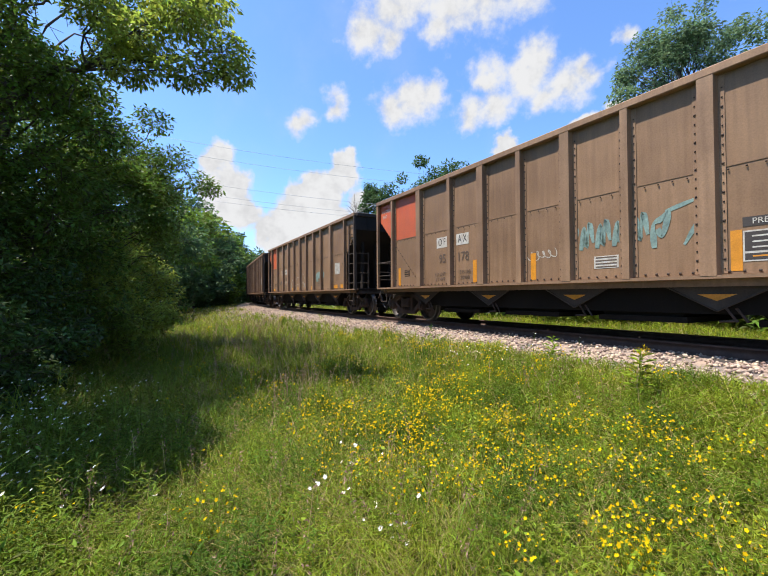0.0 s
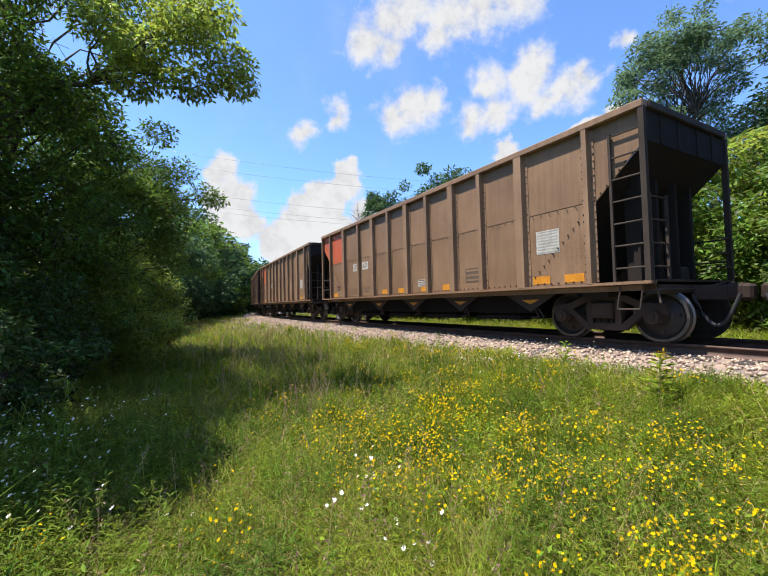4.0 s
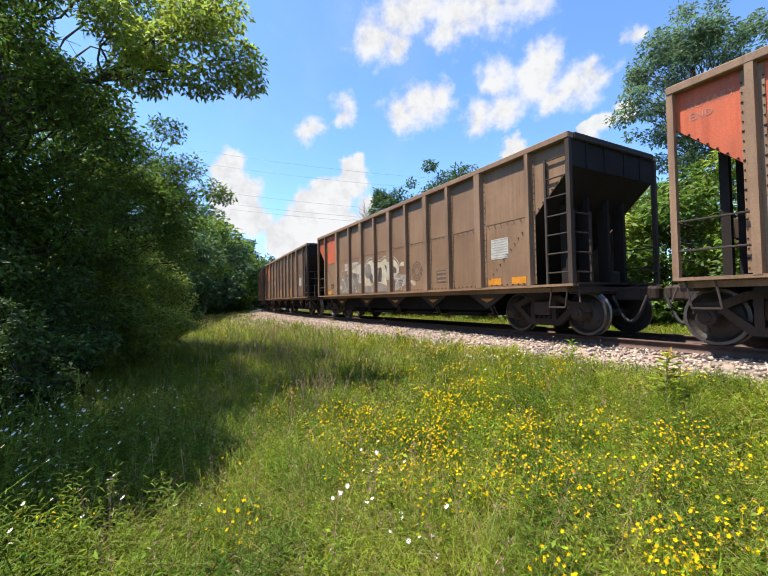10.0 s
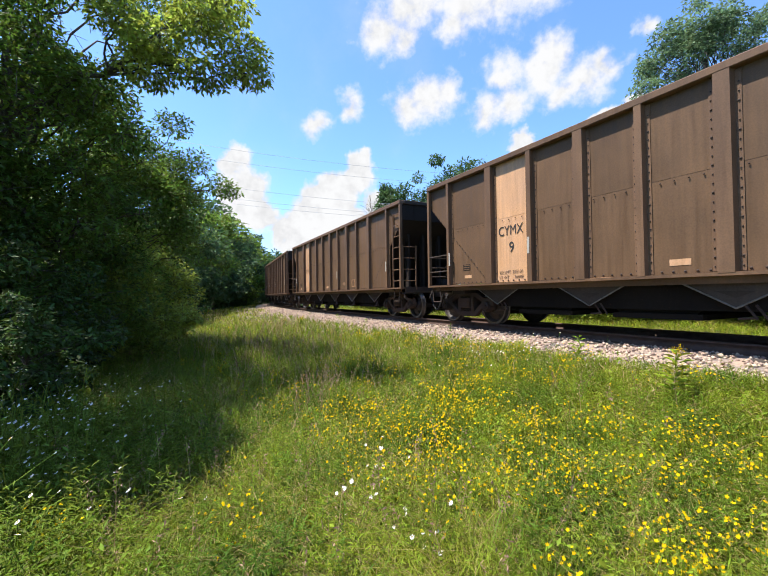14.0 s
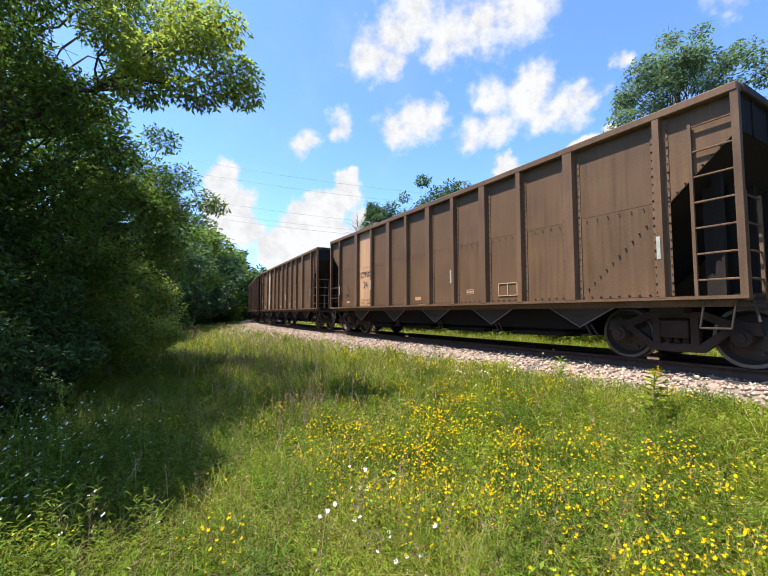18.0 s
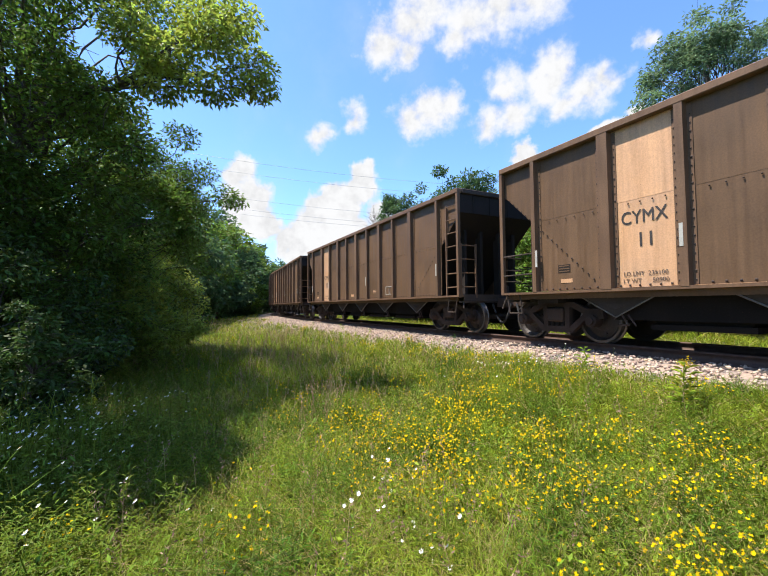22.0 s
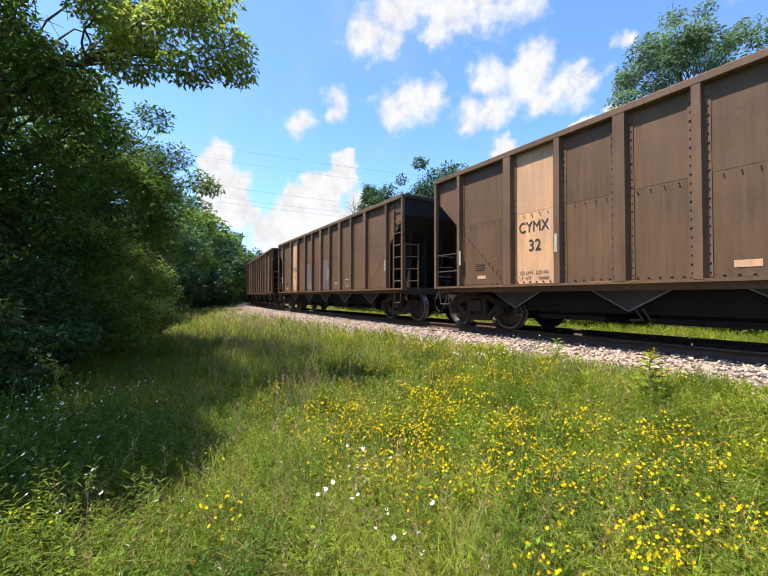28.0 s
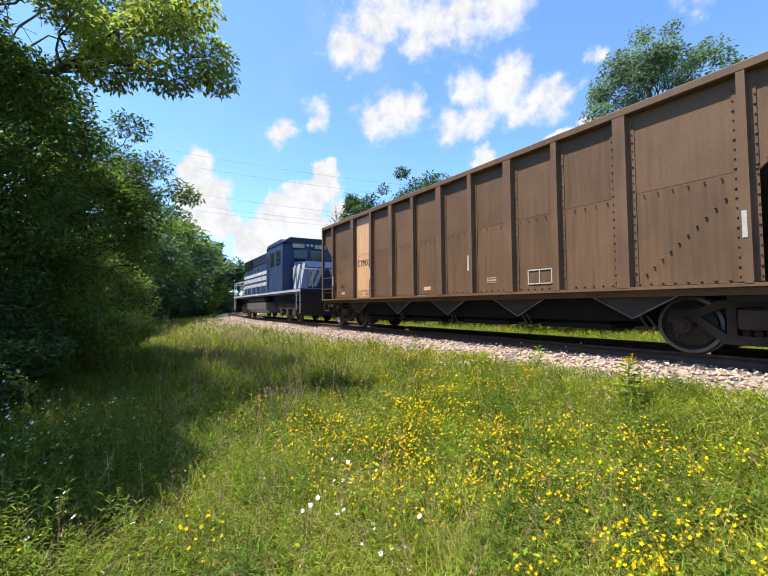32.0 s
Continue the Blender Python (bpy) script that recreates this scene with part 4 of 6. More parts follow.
for x0, w_, h_ in ((1.75, 0.75, 0.62), (0.85, 0.80, 0.72), (0.0, 0.85, 0.86)):
    scrawl(BY_K[1], [(x0, 1.12), (x0 + 0.02, 1.12 + h_ * 0.6), (x0 - w_ * 0.35, 1.12 + h_), (x0 - w_ * 0.8, 1.12 + h_ * 0.85), (x0 - w_ * 0.7, 1.12 + h_ * 0.5), (x0 - w_ * 0.35, 1.12 + h_ * 0.45), (x0 - w_ * 0.9, 1.12 + h_ * 0.3), (x0 - w_, 1.12)], 0.038, M_CHALK, "white spray-paint outline strokes")
fill(BY_K[1], [(-2.35, 1.75), (-2.7, 1.92), (-3.2, 2.0), (-3.7, 1.9), (-3.55, 1.6), (-3.0, 1.5), (-2.5, 1.52)], M_TEAL, "faded teal sprayed cloud", SHEET + 0.0028)
block_marks(BY_K[2], 4.42, 1.42, 0.9, 0.28, 5, 0.035, M_CHALK, 7, "white spray-paint strokes")
tag_marks(BY_K[6], 2.0, 1.40, 1.5, 0.45, 8, 0.024, M_CHALK, 8, "white spray-paint strokes")
tag_marks(BY_K[8], 4.4, 1.40, 0.75, 0.25, 6, 0.024, M_TAN, 9, "tan spray-paint strokes")
big = BY_K[7]
BODY = [(3.4, 2.05), (2.85, 2.2), (2.5, 2.3), (2.25, 2.35), (2.0, 2.2), (1.65, 2.33), (1.3, 2.35), (0.7, 2.2), (0.35, 2.32), (0.15, 2.2), (-0.25, 2.25), (-0.62, 1.97), (-0.62, 1.73), (-0.35, 1.68), (0.0, 1.5), (0.08, 1.3), (0.75, 1.45), (1.2, 1.4), (1.65, 1.37), (2.3, 1.4), (2.55, 1.63), (2.55, 1.87)]
fill(big, [(4.5, 1.68), (3.5, 2.03), (2.55, 1.87), (2.55, 1.12), (4.5, 1.14)], M_GREYFILL, "grey sprayed ground", SHEET + 0.0022)
fill(big, [(2.55, 1.42), (1.65, 1.37), (0.75, 1.45), (0.1, 1.3), (-0.15, 1.11), (1.15, 1.09), (2.55, 1.12)], M_GREYFILL, "grey sprayed ground", SHEET + 0.0026)
fill(big, [(-0.35, 1.68), (-1.0, 1.63), (-0.85, 1.3), (-0.45, 1.12), (-0.3, 1.35), (-0.18, 1.58)], M_TEALGREY, "pale grey sprayed field", SHEET + 0.0030)
fill(big, BODY, M_CREAM, "large cream spray-painted letter forms", SHEET + 0.0034)
round_field(big, 1.72, 1.95, 0.30, 0.30, M_GREYFILL, SHEET + 0.0042, "grey sprayed disc")
DARKS = ([(1.48, 1.9), (1.3, 1.74), (1.1, 1.66), (1.25, 1.46), (1.45, 1.45), (1.63, 1.7)], [(0.9, 1.98), (0.6, 2.0), (0.63, 1.48), (1.0, 1.44), (0.73, 1.76)], [(0.38, 2.05), (0.28, 2.06), (0.08, 1.8), (0.12, 1.66), (0.28, 1.44), (0.2, 1.76)],
         [(-0.22, 1.94), (-0.35, 1.96), (-0.47, 1.86), (-0.44, 1.73), (-0.23, 1.75)], [(-0.08, 1.62), (-0.36, 1.47), (-0.33, 1.2), (-0.16, 1.12), (0.08, 1.34)])
for st in DARKS:
    fill(big, st, M_CHARCOAL, "dark sprayed inner field", SHEET + 0.0042)
for st in ([(-0.62, 1.95), (-0.82, 2.09), (-0.97, 2.04), (-1.0, 1.94)], [(-1.27, 1.46), (-1.62, 1.38), (-1.64, 1.27), (-1.5, 1.26)]):
    fill(big, st, M_CREAM, "", SHEET + 0.0034)
for x, z, r in ((-1.21, 1.72, 0.12), (4.42, 1.40, 0.13), (3.66, 2.02, 0.10), (4.25, 1.74, 0.10)):
    round_field(big, x, z, r, r * 0.7, M_CREAM, SHEET + 0.0046)
EDGE = BODY[:13]
LINES = ([(-0.18, 1.62), (-0.6, 1.52), (-1.03, 1.64), (-1.24, 1.5), (-0.9, 1.1)], [(-1.03, 1.62), (-0.75, 1.13)], [(2.52, 1.38), (1.65, 1.46), (0.75, 1.46), (0.08, 1.3), (-0.16, 1.1)], [(1.95, 1.69), (1.46, 1.31), (1.26, 1.1)], [(-0.6, 1.53), (-0.4, 1.33), (-0.35, 1.11)],
         [(3.42, 2.05), (3.05, 1.5), (2.75, 1.15)], [(3.75, 1.85), (3.6, 1.5), (3.95, 1.2)], [(4.1, 1.62), (3.95, 1.4), (4.25, 1.16)], [(3.3, 1.7), (3.15, 1.35), (3.3, 1.15)], [(2.75, 1.85), (2.45, 1.4), (2.1, 1.2)])
scrawl(big, [(x, z + 0.075) for x, z in EDGE], 0.045, M_CHALK, y=SHEET + 0.0040)
scrawl(big, [(x, z + 0.02) for x, z in EDGE], 0.030, M_CHARCOAL, y=SHEET + 0.0050)
for n_, st in enumerate(LINES):
    scrawl(big, st, 0.042, M_CREAM, y=SHEET + 0.0052 + 0.0003 * n_)
# the paint runs on over the posts
for n_, (z0, z1, m_) in {4: (1.30, 1.62, M_TEALGREY), 5: (1.50, 2.14, M_CHALK), 6: (1.50, 2.20, M_CHALK), 7: (1.50, 2.26, M_CHALK), 8: (1.16, 2.02, M_GREYFILL)}.items():
    placard(big, "sprayed_post", RIB_X["taupe"][n_], (z0 + z1) / 2, 0.12 if n_ % 2 == 0 else 0.19, z1 - z0, m_, y=HALF - 0.0068)
for r in (0.13, 0.20, 0.27):
    scrawl(big, [(-1.73 + r * math.cos(0.45 * j), 1.70 + r * 1.1 * math.sin(0.45 * j)) for j in range(15)], 0.035, M_GHOST, "dark round sprayed rings", name="round_stencil")
scrawl(big, [(-1.95, 1.62), (-2.2, 1.85), (-2.25, 1.6), (-2.35, 1.45), (-2.15, 1.4)], 0.035, M_CHARCOAL)
for r in (0.12, 0.18):
    scrawl(big, [(4.3 + r * math.cos(0.45 * j), 2.0 + r * math.sin(0.45 * j)) for j in range(15)], 0.022, M_CHALK, "chalky round sprayed rings", y=SHEET + 0.0055, name="round_stencil")
for k, xc, zc in ((2, 2.85, 1.95), (4, 1.70, 2.0)):
    for r in (0.30, 0.25):
        scrawl(BY_K[k], [(xc + r * math.cos(0.45 * j), zc + r * math.sin(0.45 * j)) for j in range(15)], 0.014, M_GHOST, "faded round stencil", name="round_stencil")
# replaced sheets on one brown car
for x0 in (1.70, -0.565):
    placard(BY_K[19], "patch_plate", x0, 1.78, 0.84, 1.36, M_PRIMER, "bare grey repair sheet with streaks", y=SHEET - 0.001)
placard(BY_K[19], "patch_plate", 0.565, 1.80, 0.84, 1.42, M_RUST, "rust-red repair sheet", y=SHEET - 0.001)
for k in (13,):
    placard(BY_K[k], "worn_panel", 4.03, 3.2, 0.86, 1.12, M_TAN_GREY, "chalky weathered name panel", y=SHEET - 0.002)
    placard(BY_K[k], "worn_panel", 4.03, 1.84, 0.86, 1.40, M_TAN_GREY, "chalky weathered name panel")

# ---------------------------------------------------------------- locomotive at the train's end
M_BLUE = paint("loco_blue", (0.022, 0.042, 0.105), (0.032, 0.052, 0.11), 0.42, 0.12)
M_NAVY = paint("loco_navy", (0.010, 0.015, 0.036), (0.015, 0.02, 0.04), 0.45, 0.12)
M_LWHITE = paint("loco_white", (0.45, 0.46, 0.47), (0.36, 0.36, 0.36), 0.45, 0.1)
M_TANK = mat("tank_silver", (0.16, 0.16, 0.165), 0.5, 0.4, var=0.3, scale=4)
M_GLASS = mat("cab_glass", (0.012, 0.016, 0.02), 0.08, var=0.1, bump=0.0, spec=0.6)


def build_loco():
    lo = thing("locomotive", "dark blue diesel locomotive with white stripes", "locomotive")
    bm = bmesh.new()
    box(bm, -8.3, 8.6, -1.5, 1.5, 1.42, 1.64, 0.02)
    box(bm, -8.2, 8.5, -0.9, 0.9, 0.95, 1.45)
    part("frame", bm, M_NAVY, lo)
    bm = bmesh.new()
    for sd in (-1, 1):
        box(bm, -8.3, 8.6, sd * 1.502, sd * 1.51, 1.50, 1.60)
    part("frame_stripe", bm, M_LWHITE, lo, "white stripe along the walkway edge")
    bm = bmesh.new()
    box(bm, -2.0, 7.2, -0.92, 0.92, 1.64, 4.30, 0.10)
    part("long_hood", bm, M_BLUE, lo)
    bm = bmesh.new()
    box(bm, -1.9, 7.25, -0.94, 0.94, 3.62, 4.36, 0.08)
    part("radiator_housing", bm, M_NAVY, lo)
    for x in (4.6, 5.6, 6.55):
        bm = bmesh.new()
        for i in range(10):
            box(bm, x - 0.42, x + 0.42, -0.99, 0.99, 3.66 + i * 0.06, 3.69 + i * 0.06)
        part("radiator_grille", bm, M_DARKSTEEL, lo)
    for x in (-0.6, 1.0, 2.4):
        bm = bmesh.new()
        tube(bm, (x, 0, 4.3), (x, 0, 4.5), 0.45, 18)
        part("roof_fan", bm, M_NAVY, lo)
    for z in (2.18, 2.56, 2.94):
        bm = bmesh.new()
        for sd in (-1, 1):
            box(bm, -1.95, 7.15, sd * 0.949, sd * 0.957, z, z + 0.22)
        part("side_stripe", bm, M_LWHITE, lo, "white stripe")
    for i in range(8):
        for sd in (-1, 1):
            bm = bmesh.new()
            x = -1.4 + i * 1.08
            box(bm, x - 0.46, x + 0.46, sd * 0.918, sd * 0.945, 1.75, 3.5)
            part("hood_door", bm, M_BLUE, lo)
    # cab with windows, and the low nose
    bm = bmesh.new()
    poly(bm, [(q, -1.48, z) for q, z in ((-5.3, 1.64), (-2.0, 1.64), (-2.0, 4.2), (-2.2, 4.38), (-5.0, 4.42), (-5.3, 4.15))], (0, 2.96, 0))
    cab = part("cab", bm, M_BLUE, lo)
    bm = bmesh.new()
    poly(bm, [(-5.45, a, z) for a, z in ((-1.52, 4.2), (1.52, 4.2), (1.1, 4.5), (-1.1, 4.5))], (3.6, 0, 0))
    part("roof", bm, M_NAVY, cab)
    for sd in (-1, 1):
        for x in (-4.5, -3.3):
            bm = bmesh.new()
            box(bm, x - 0.42, x + 0.42, sd * 1.478, sd * 1.495, 3.05, 3.85)
            part("side_window", bm, M_GLASS, cab)
        bm = bmesh.new()
        box(bm, -2.6, -2.15, sd * 1.478, sd * 1.50, 1.8, 3.7)
        part("cab_door", bm, M_NAVY, cab)
        bm = bmesh.new()
        box(bm, -5.32, -5.295, sd * 0.12, sd * 0.85, 3.2, 3.85)
        part("windshield", bm, M_GLASS, cab)
        bm = bmesh.new()
        box(bm, -5.42, -5.28, sd * 0.30, sd * 0.95, 3.96, 4.18)
        part("number_board", bm, M_PLATE, cab, "pale number board")
        bm = bmesh.new()
        tube(bm, (-5.44, sd * 0.12, 4.12), (-5.3, sd * 0.12, 4.12), 0.09, 14)
        part("headlight", bm, M_LWHITE, cab)
    bm = bmesh.new()
    poly(bm, [(x, -0.95, z) for x, z in ((-7.75, 1.64), (-5.3, 1.64), (-5.3, 3.18), (-7.45, 3.02), (-7.75, 2.7))], (0, 1.9, 0))
    nose = part("nose", bm, M_BLUE, lo)
    for i in range(3):
        for sd in (-1, 1):
            bm = bmesh.new()
            x = -7.45 + i * 0.75
            poly(bm, [(x, sd * 0.955, 2.95), (x + 0.40, sd * 0.955, 2.95), (x + 1.12, sd * 0.955, 1.72), (x + 0.72, sd * 0.955, 1.72)] if x + 1.12 < -5.3 else [(x, sd * 0.955, 2.95), (x + 0.40, sd * 0.955, 2.95), (min(x + 0.6, -5.32), sd * 0.955, 2.3), (min(x + 0.4, -5.5), sd * 0.955, 2.2)], (0, sd * 0.008, 0))
            part("nose_stripe", bm, M_LWHITE, nose, "slanting white stripe")
    for i in range(3):
        for sd in (-1, 1):
            bm = bmesh.new()
            y0 = 0.12 + i * 0.3
            poly(bm, [(-7.76, sd * y0, 2.65), (-7.76, sd * min(y0 + 0.21, 0.94), 2.65), (-7.76, sd * min(y0 + 0.60, 0.94), 1.75), (-7.76, sd * min(y0 + 0.39, 0.9), 1.75)], (-0.008, 0, 0))
            part("nose_stripe", bm, M_LWHITE, nose, "slanting white stripe")
    # pilot, steps, handrails, tank
    bm = bmesh.new()
    poly(bm, [(-8.3, a, z) for a, z in ((-1.45, 1.5), (1.45, 1.5), (1.4, 0.35), (-1.4, 0.35))], (0.12, 0, 0))
    part("pilot", bm, M_DARKSTEEL, lo)
    bm = bmesh.new()
    poly(bm, [(8.5, a, z) for a, z in ((-1.45, 1.5), (1.45, 1.5), (1.4, 0.35), (-1.4, 0.35))], (0.12, 0, 0))
    part("pilot", bm, M_DARKSTEEL, lo)
    bm = bmesh.new()
    for e in (-1, 1):
        box(bm, e * 8.4, e * 9.0, -0.16, 0.16, 0.72, 0.98, 0.03)
    part("coupler", bm, M_CAST, lo)
    for e in (-1, 1):
        for sd in (-1, 1):
            for i, z in enumerate((0.45, 0.75, 1.05, 1.35)):
                bm = bmesh.new()
                box(bm, e * 7.75, e * 8.25, sd * 1.2, sd * 1.5, z, z + 0.03)
                part("step", bm, M_FRAME, lo)
            bm = bmesh.new()
            tube(bm, (e * 8.25, sd * 1.5, 0.5), (e * 8.25, sd * 1.5, 2.55), 0.022, 6)
            tube(bm, (e * 7.7, sd * 1.5, 0.6), (e * 7.7, sd * 1.5, 2.65), 0.022, 6)
            tube(bm, (e * 8.25, sd * 1.5, 2.55), (e * 8.25, sd * 0.2, 2.55), 0.022, 6)
            tube(bm, (e * 8.25, sd * 0.9, 1.64), (e * 8.25, sd * 0.9, 2.55), 0.022, 6)
            tube(bm, (e * 7.7, sd * 1.5, 2.65), (e * 7.0, sd * 1.46, 2.65), 0.022, 6)
            part("handrail", bm, M_LWHITE, lo, "white handrail")
    for sd in (-1, 1):
        bm = bmesh.new()
        tube(bm, (-1.9, sd * 1.46, 2.65), (7.6, sd * 1.46, 2.65), 0.02, 6)
        for i in range(8):
            tube(bm, (-1.9 + i * 1.35, sd * 1.46, 1.62), (-1.9 + i * 1.35, sd * 1.46, 2.65), 0.018, 6)
        part("handrail", bm, M_LWHITE, lo, "white handrail")
        bm = bmesh.new()
        tube(bm, (-1.0, sd * 1.2, 1.28), (3.6, sd * 1.2, 1.28), 0.17, 14)
        part("air_tank", bm, M_NAVY, lo)
    bm = bmesh.new()
    poly(bm, [(-1.4, a, z) for a, z in ((-1.35, 1.05), (1.35, 1.05), (1.35, 0.65), (1.1, 0.38), (-1.1, 0.38), (-1.35, 0.65))], (5.4, 0, 0))
    part("fuel_tank", bm, M_TANK, lo, "dull silver fuel tank")
    for x in (-5.2, 5.2):
        tr = build_truck(lo, x)
        bm = bmesh.new()
        for sd in (-1, 1):
            box(bm, -1.75, 1.75, sd * 1.02, sd * 1.2, 0.62, 0.95, 0.05)
            for a in (-1.2, 0, 1.2):
                box(bm, a - 0.18, a + 0.18, sd * 1.0, sd * 1.2, 0.28, 0.65, 0.04)
        part("truck_frame", bm, M_FRAME, tr)
    return lo


LOCO = build_loco()

# ---------------------------------------------------------------- ties and ballast stones
def build_ties():
    m = mat("tie_wood", (0.06, 0.045, 0.036), 0.9, var=0.35, scale=5, fine=40, bump=0.4)
    bm = bmesh.new()
    box(bm, -0.115, 0.115, -1.3, 1.3, -0.18, 0.0, 0.01)
    me = bpy.data.meshes.new("tie")
    bm.to_mesh(me)
    bm.free()
    me.materials.append(m)
    for s in np.arange(-8, 62, 0.52):
        x, y, th = on_track(s)
        o = new("tie", me)
        o.parent = bed
        o.matrix_basis = pose(x, y, RAIL_Z - 0.172 + 0.006 * math.sin(s * 9), 0, 0, 90 - math.degrees(th) + 0.6 * math.sin(s * 5))


def build_stones():
    rng = np.random.default_rng(5)
    n = 19000
    s = -3 + 45 * rng.uniform(0, 1, n) ** 1.5
    side = np.where(rng.uniform(size=n) < 0.85, -rng.uniform(0.85, 3.3, n), rng.uniform(0.8, 2.6, n))
    stray = rng.uniform(size=n) < 0.22
    side = np.where(stray, -3.0 - 1.7 * rng.uniform(0, 1, n) ** 1.6, side)
    x, y, th = on_track(s)
    x, y = x + side * np.cos(th), y - side * np.sin(th)
    a = abs(side)
    z = np.interp(a, [0.8, 1.75, 2.6, 3.3], [0.615, 0.60, 0.50, 0.44]) + rng.uniform(-0.02, 0.03, n)
    z = np.where(stray, ground_z(x, y) + 0.015, z)
    r = rng.uniform(0.018, 0.046, n) * (1 + 0.006 * s)
    oct_ = np.array([(1, 0, 0), (0, 1, 0), (-1, 0, 0), (0, -1, 0), (0.1, 0.1, 0.75), (0, 0, -0.75)], float)
    v = oct_[None] * r[:, None, None] * rng.uniform(0.6, 1.35, (n, 6, 1))
    an = rng.uniform(0, 6.28, n)
    c, q = np.cos(an)[:, None], np.sin(an)[:, None]
    v = np.stack([v[..., 0] * c - v[..., 1] * q, v[..., 0] * q + v[..., 1] * c, v[..., 2] + v[..., 0] * rng.uniform(-0.6, 0.6, (n, 1))], -1) + np.stack([x, y, z], 1)[:, None]
    f = np.array([(0, 1, 4), (1, 2, 4), (2, 3, 4), (3, 0, 4), (1, 0, 5), (2, 1, 5), (3, 2, 5), (0, 3, 5)])
    f = (f[None] + 6 * np.arange(n)[:, None, None]).reshape(-1, 3)
    m = mat("ballast_chips", (0.42, 0.305, 0.22), 0.85, var=0.3, scale=6, fine=40, bump=0.3, second=(0.32, 0.24, 0.185), spec=0.25, rand=0.45)
    ob = raw("ballast_stones", v.reshape(-1, 3), f, m)
    tagged(ob, "loose pale pink and grey crushed stones beside the rails", "ballast stones", kind="stuff")


build_ties()
build_stones()

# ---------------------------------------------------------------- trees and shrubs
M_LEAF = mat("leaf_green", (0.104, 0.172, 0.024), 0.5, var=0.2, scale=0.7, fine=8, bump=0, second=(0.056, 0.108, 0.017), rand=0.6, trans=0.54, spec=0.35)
# a lighter copy of the leaf green, with sunlight put into the colour
M_LEAF_SUN = mat("leaf_sunlit_tint", (0.34, 0.40, 0.060), 0.45, var=0.2, scale=0.9, fine=8, bump=0, second=(0.160, 0.225, 0.034), rand=0.45, trans=0.62, spec=0.4)
M_LEAF_LT = mat("leaf_light_green", (0.160, 0.242, 0.033), 0.5, var=0.2, scale=0.7, fine=8, bump=0, second=(0.088, 0.155, 0.025), rand=0.55, trans=0.52, spec=0.35)
M_LEAF_FAR = mat("leaf_blue_green", (0.080, 0.142, 0.048), 0.6, var=0.2, scale=0.4, fine=5, bump=0, second=(0.055, 0.105, 0.040), rand=0.4, trans=0.45, spec=0.3)
M_LEAF_TALL = mat("leaf_mid_green", (0.150, 0.225, 0.105), 0.55, var=0.2, scale=0.4, fine=5, bump=0, second=(0.105, 0.170, 0.080), rand=0.45, trans=0.5, spec=0.3)
# a darker copy of the leaf green, with the brush's shade put into the colour
M_LEAF_SHADED = mat("brush_leaf_shade_tint", (0.062, 0.108, 0.020), 0.55, var=0.25, scale=0.8, fine=8, bump=0, second=(0.040, 0.075, 0.015), rand=0.6, trans=0.35, spec=0.3)
M_BARK = mat("bark", (0.085, 0.068, 0.055), 0.9, var=0.4, scale=4, fine=30, bump=0.6)
M_TWIG = mat("dead_wood", (0.25, 0.21, 0.18), 0.9, var=0.3, scale=4, fine=30)


def leaf_mesh(rng, c, r, n, size, flat=0.65, droop=0.35, slim=0.42):
    """n small folded leaves in the clumps c (m, 3) with radii r (m); denser towards each clump's skin."""
    i = rng.choice(len(c), n, p=r ** 2 / (r ** 2).sum())
    d = rng.normal(size=(n, 3))
    d /= np.linalg.norm(d, axis=1)[:, None]
    p = c[i] + d * (r[i] * rng.uniform(0.08, 1, n) ** 0.45)[:, None] * [1, 1, flat]
    a = rng.normal(size=(n, 3)) * [1, 1, 0.5] + d * 0.6 - [0, 0, droop]
    a /= np.linalg.norm(a, axis=1)[:, None]
    u = rng.normal(size=(n, 3)) * 0.55 + [0, 0, 1.0]
    b = np.cross(a, u)
    b /= np.linalg.norm(b, axis=1)[:, None]
    s = (size * rng.uniform(0.55, 1.3, n))[:, None]
    w = np.cross(b, a)
    v = np.stack([p, p + a * s * 0.9 + b * s * slim + w * s * 0.10, p + a * s * 2.0 - w * s * 0.12, p + a * s * 0.9 - b * s * slim + w * s * 0.10], 1).reshape(-1, 3)
    q = np.arange(n)[:, None] * 4
    return v, np.concatenate([q + [0, 1, 2], q + [0, 2, 3]])


def bent(rng, a, b, n=7, sag=0.1):
    a, b = np.asarray(a, float), np.asarray(b, float)
    u = np.linspace(0, 1, n)[:, None]
    w = rng.normal(size=(n, 3)) * np.linalg.norm(b - a) * 0.03
    w[0] = w[-1] = 0
    return a + (b - a) * u + w + np.array([0, 0, 1]) * np.sin(u * math.pi) * sag * np.linalg.norm(b - a)


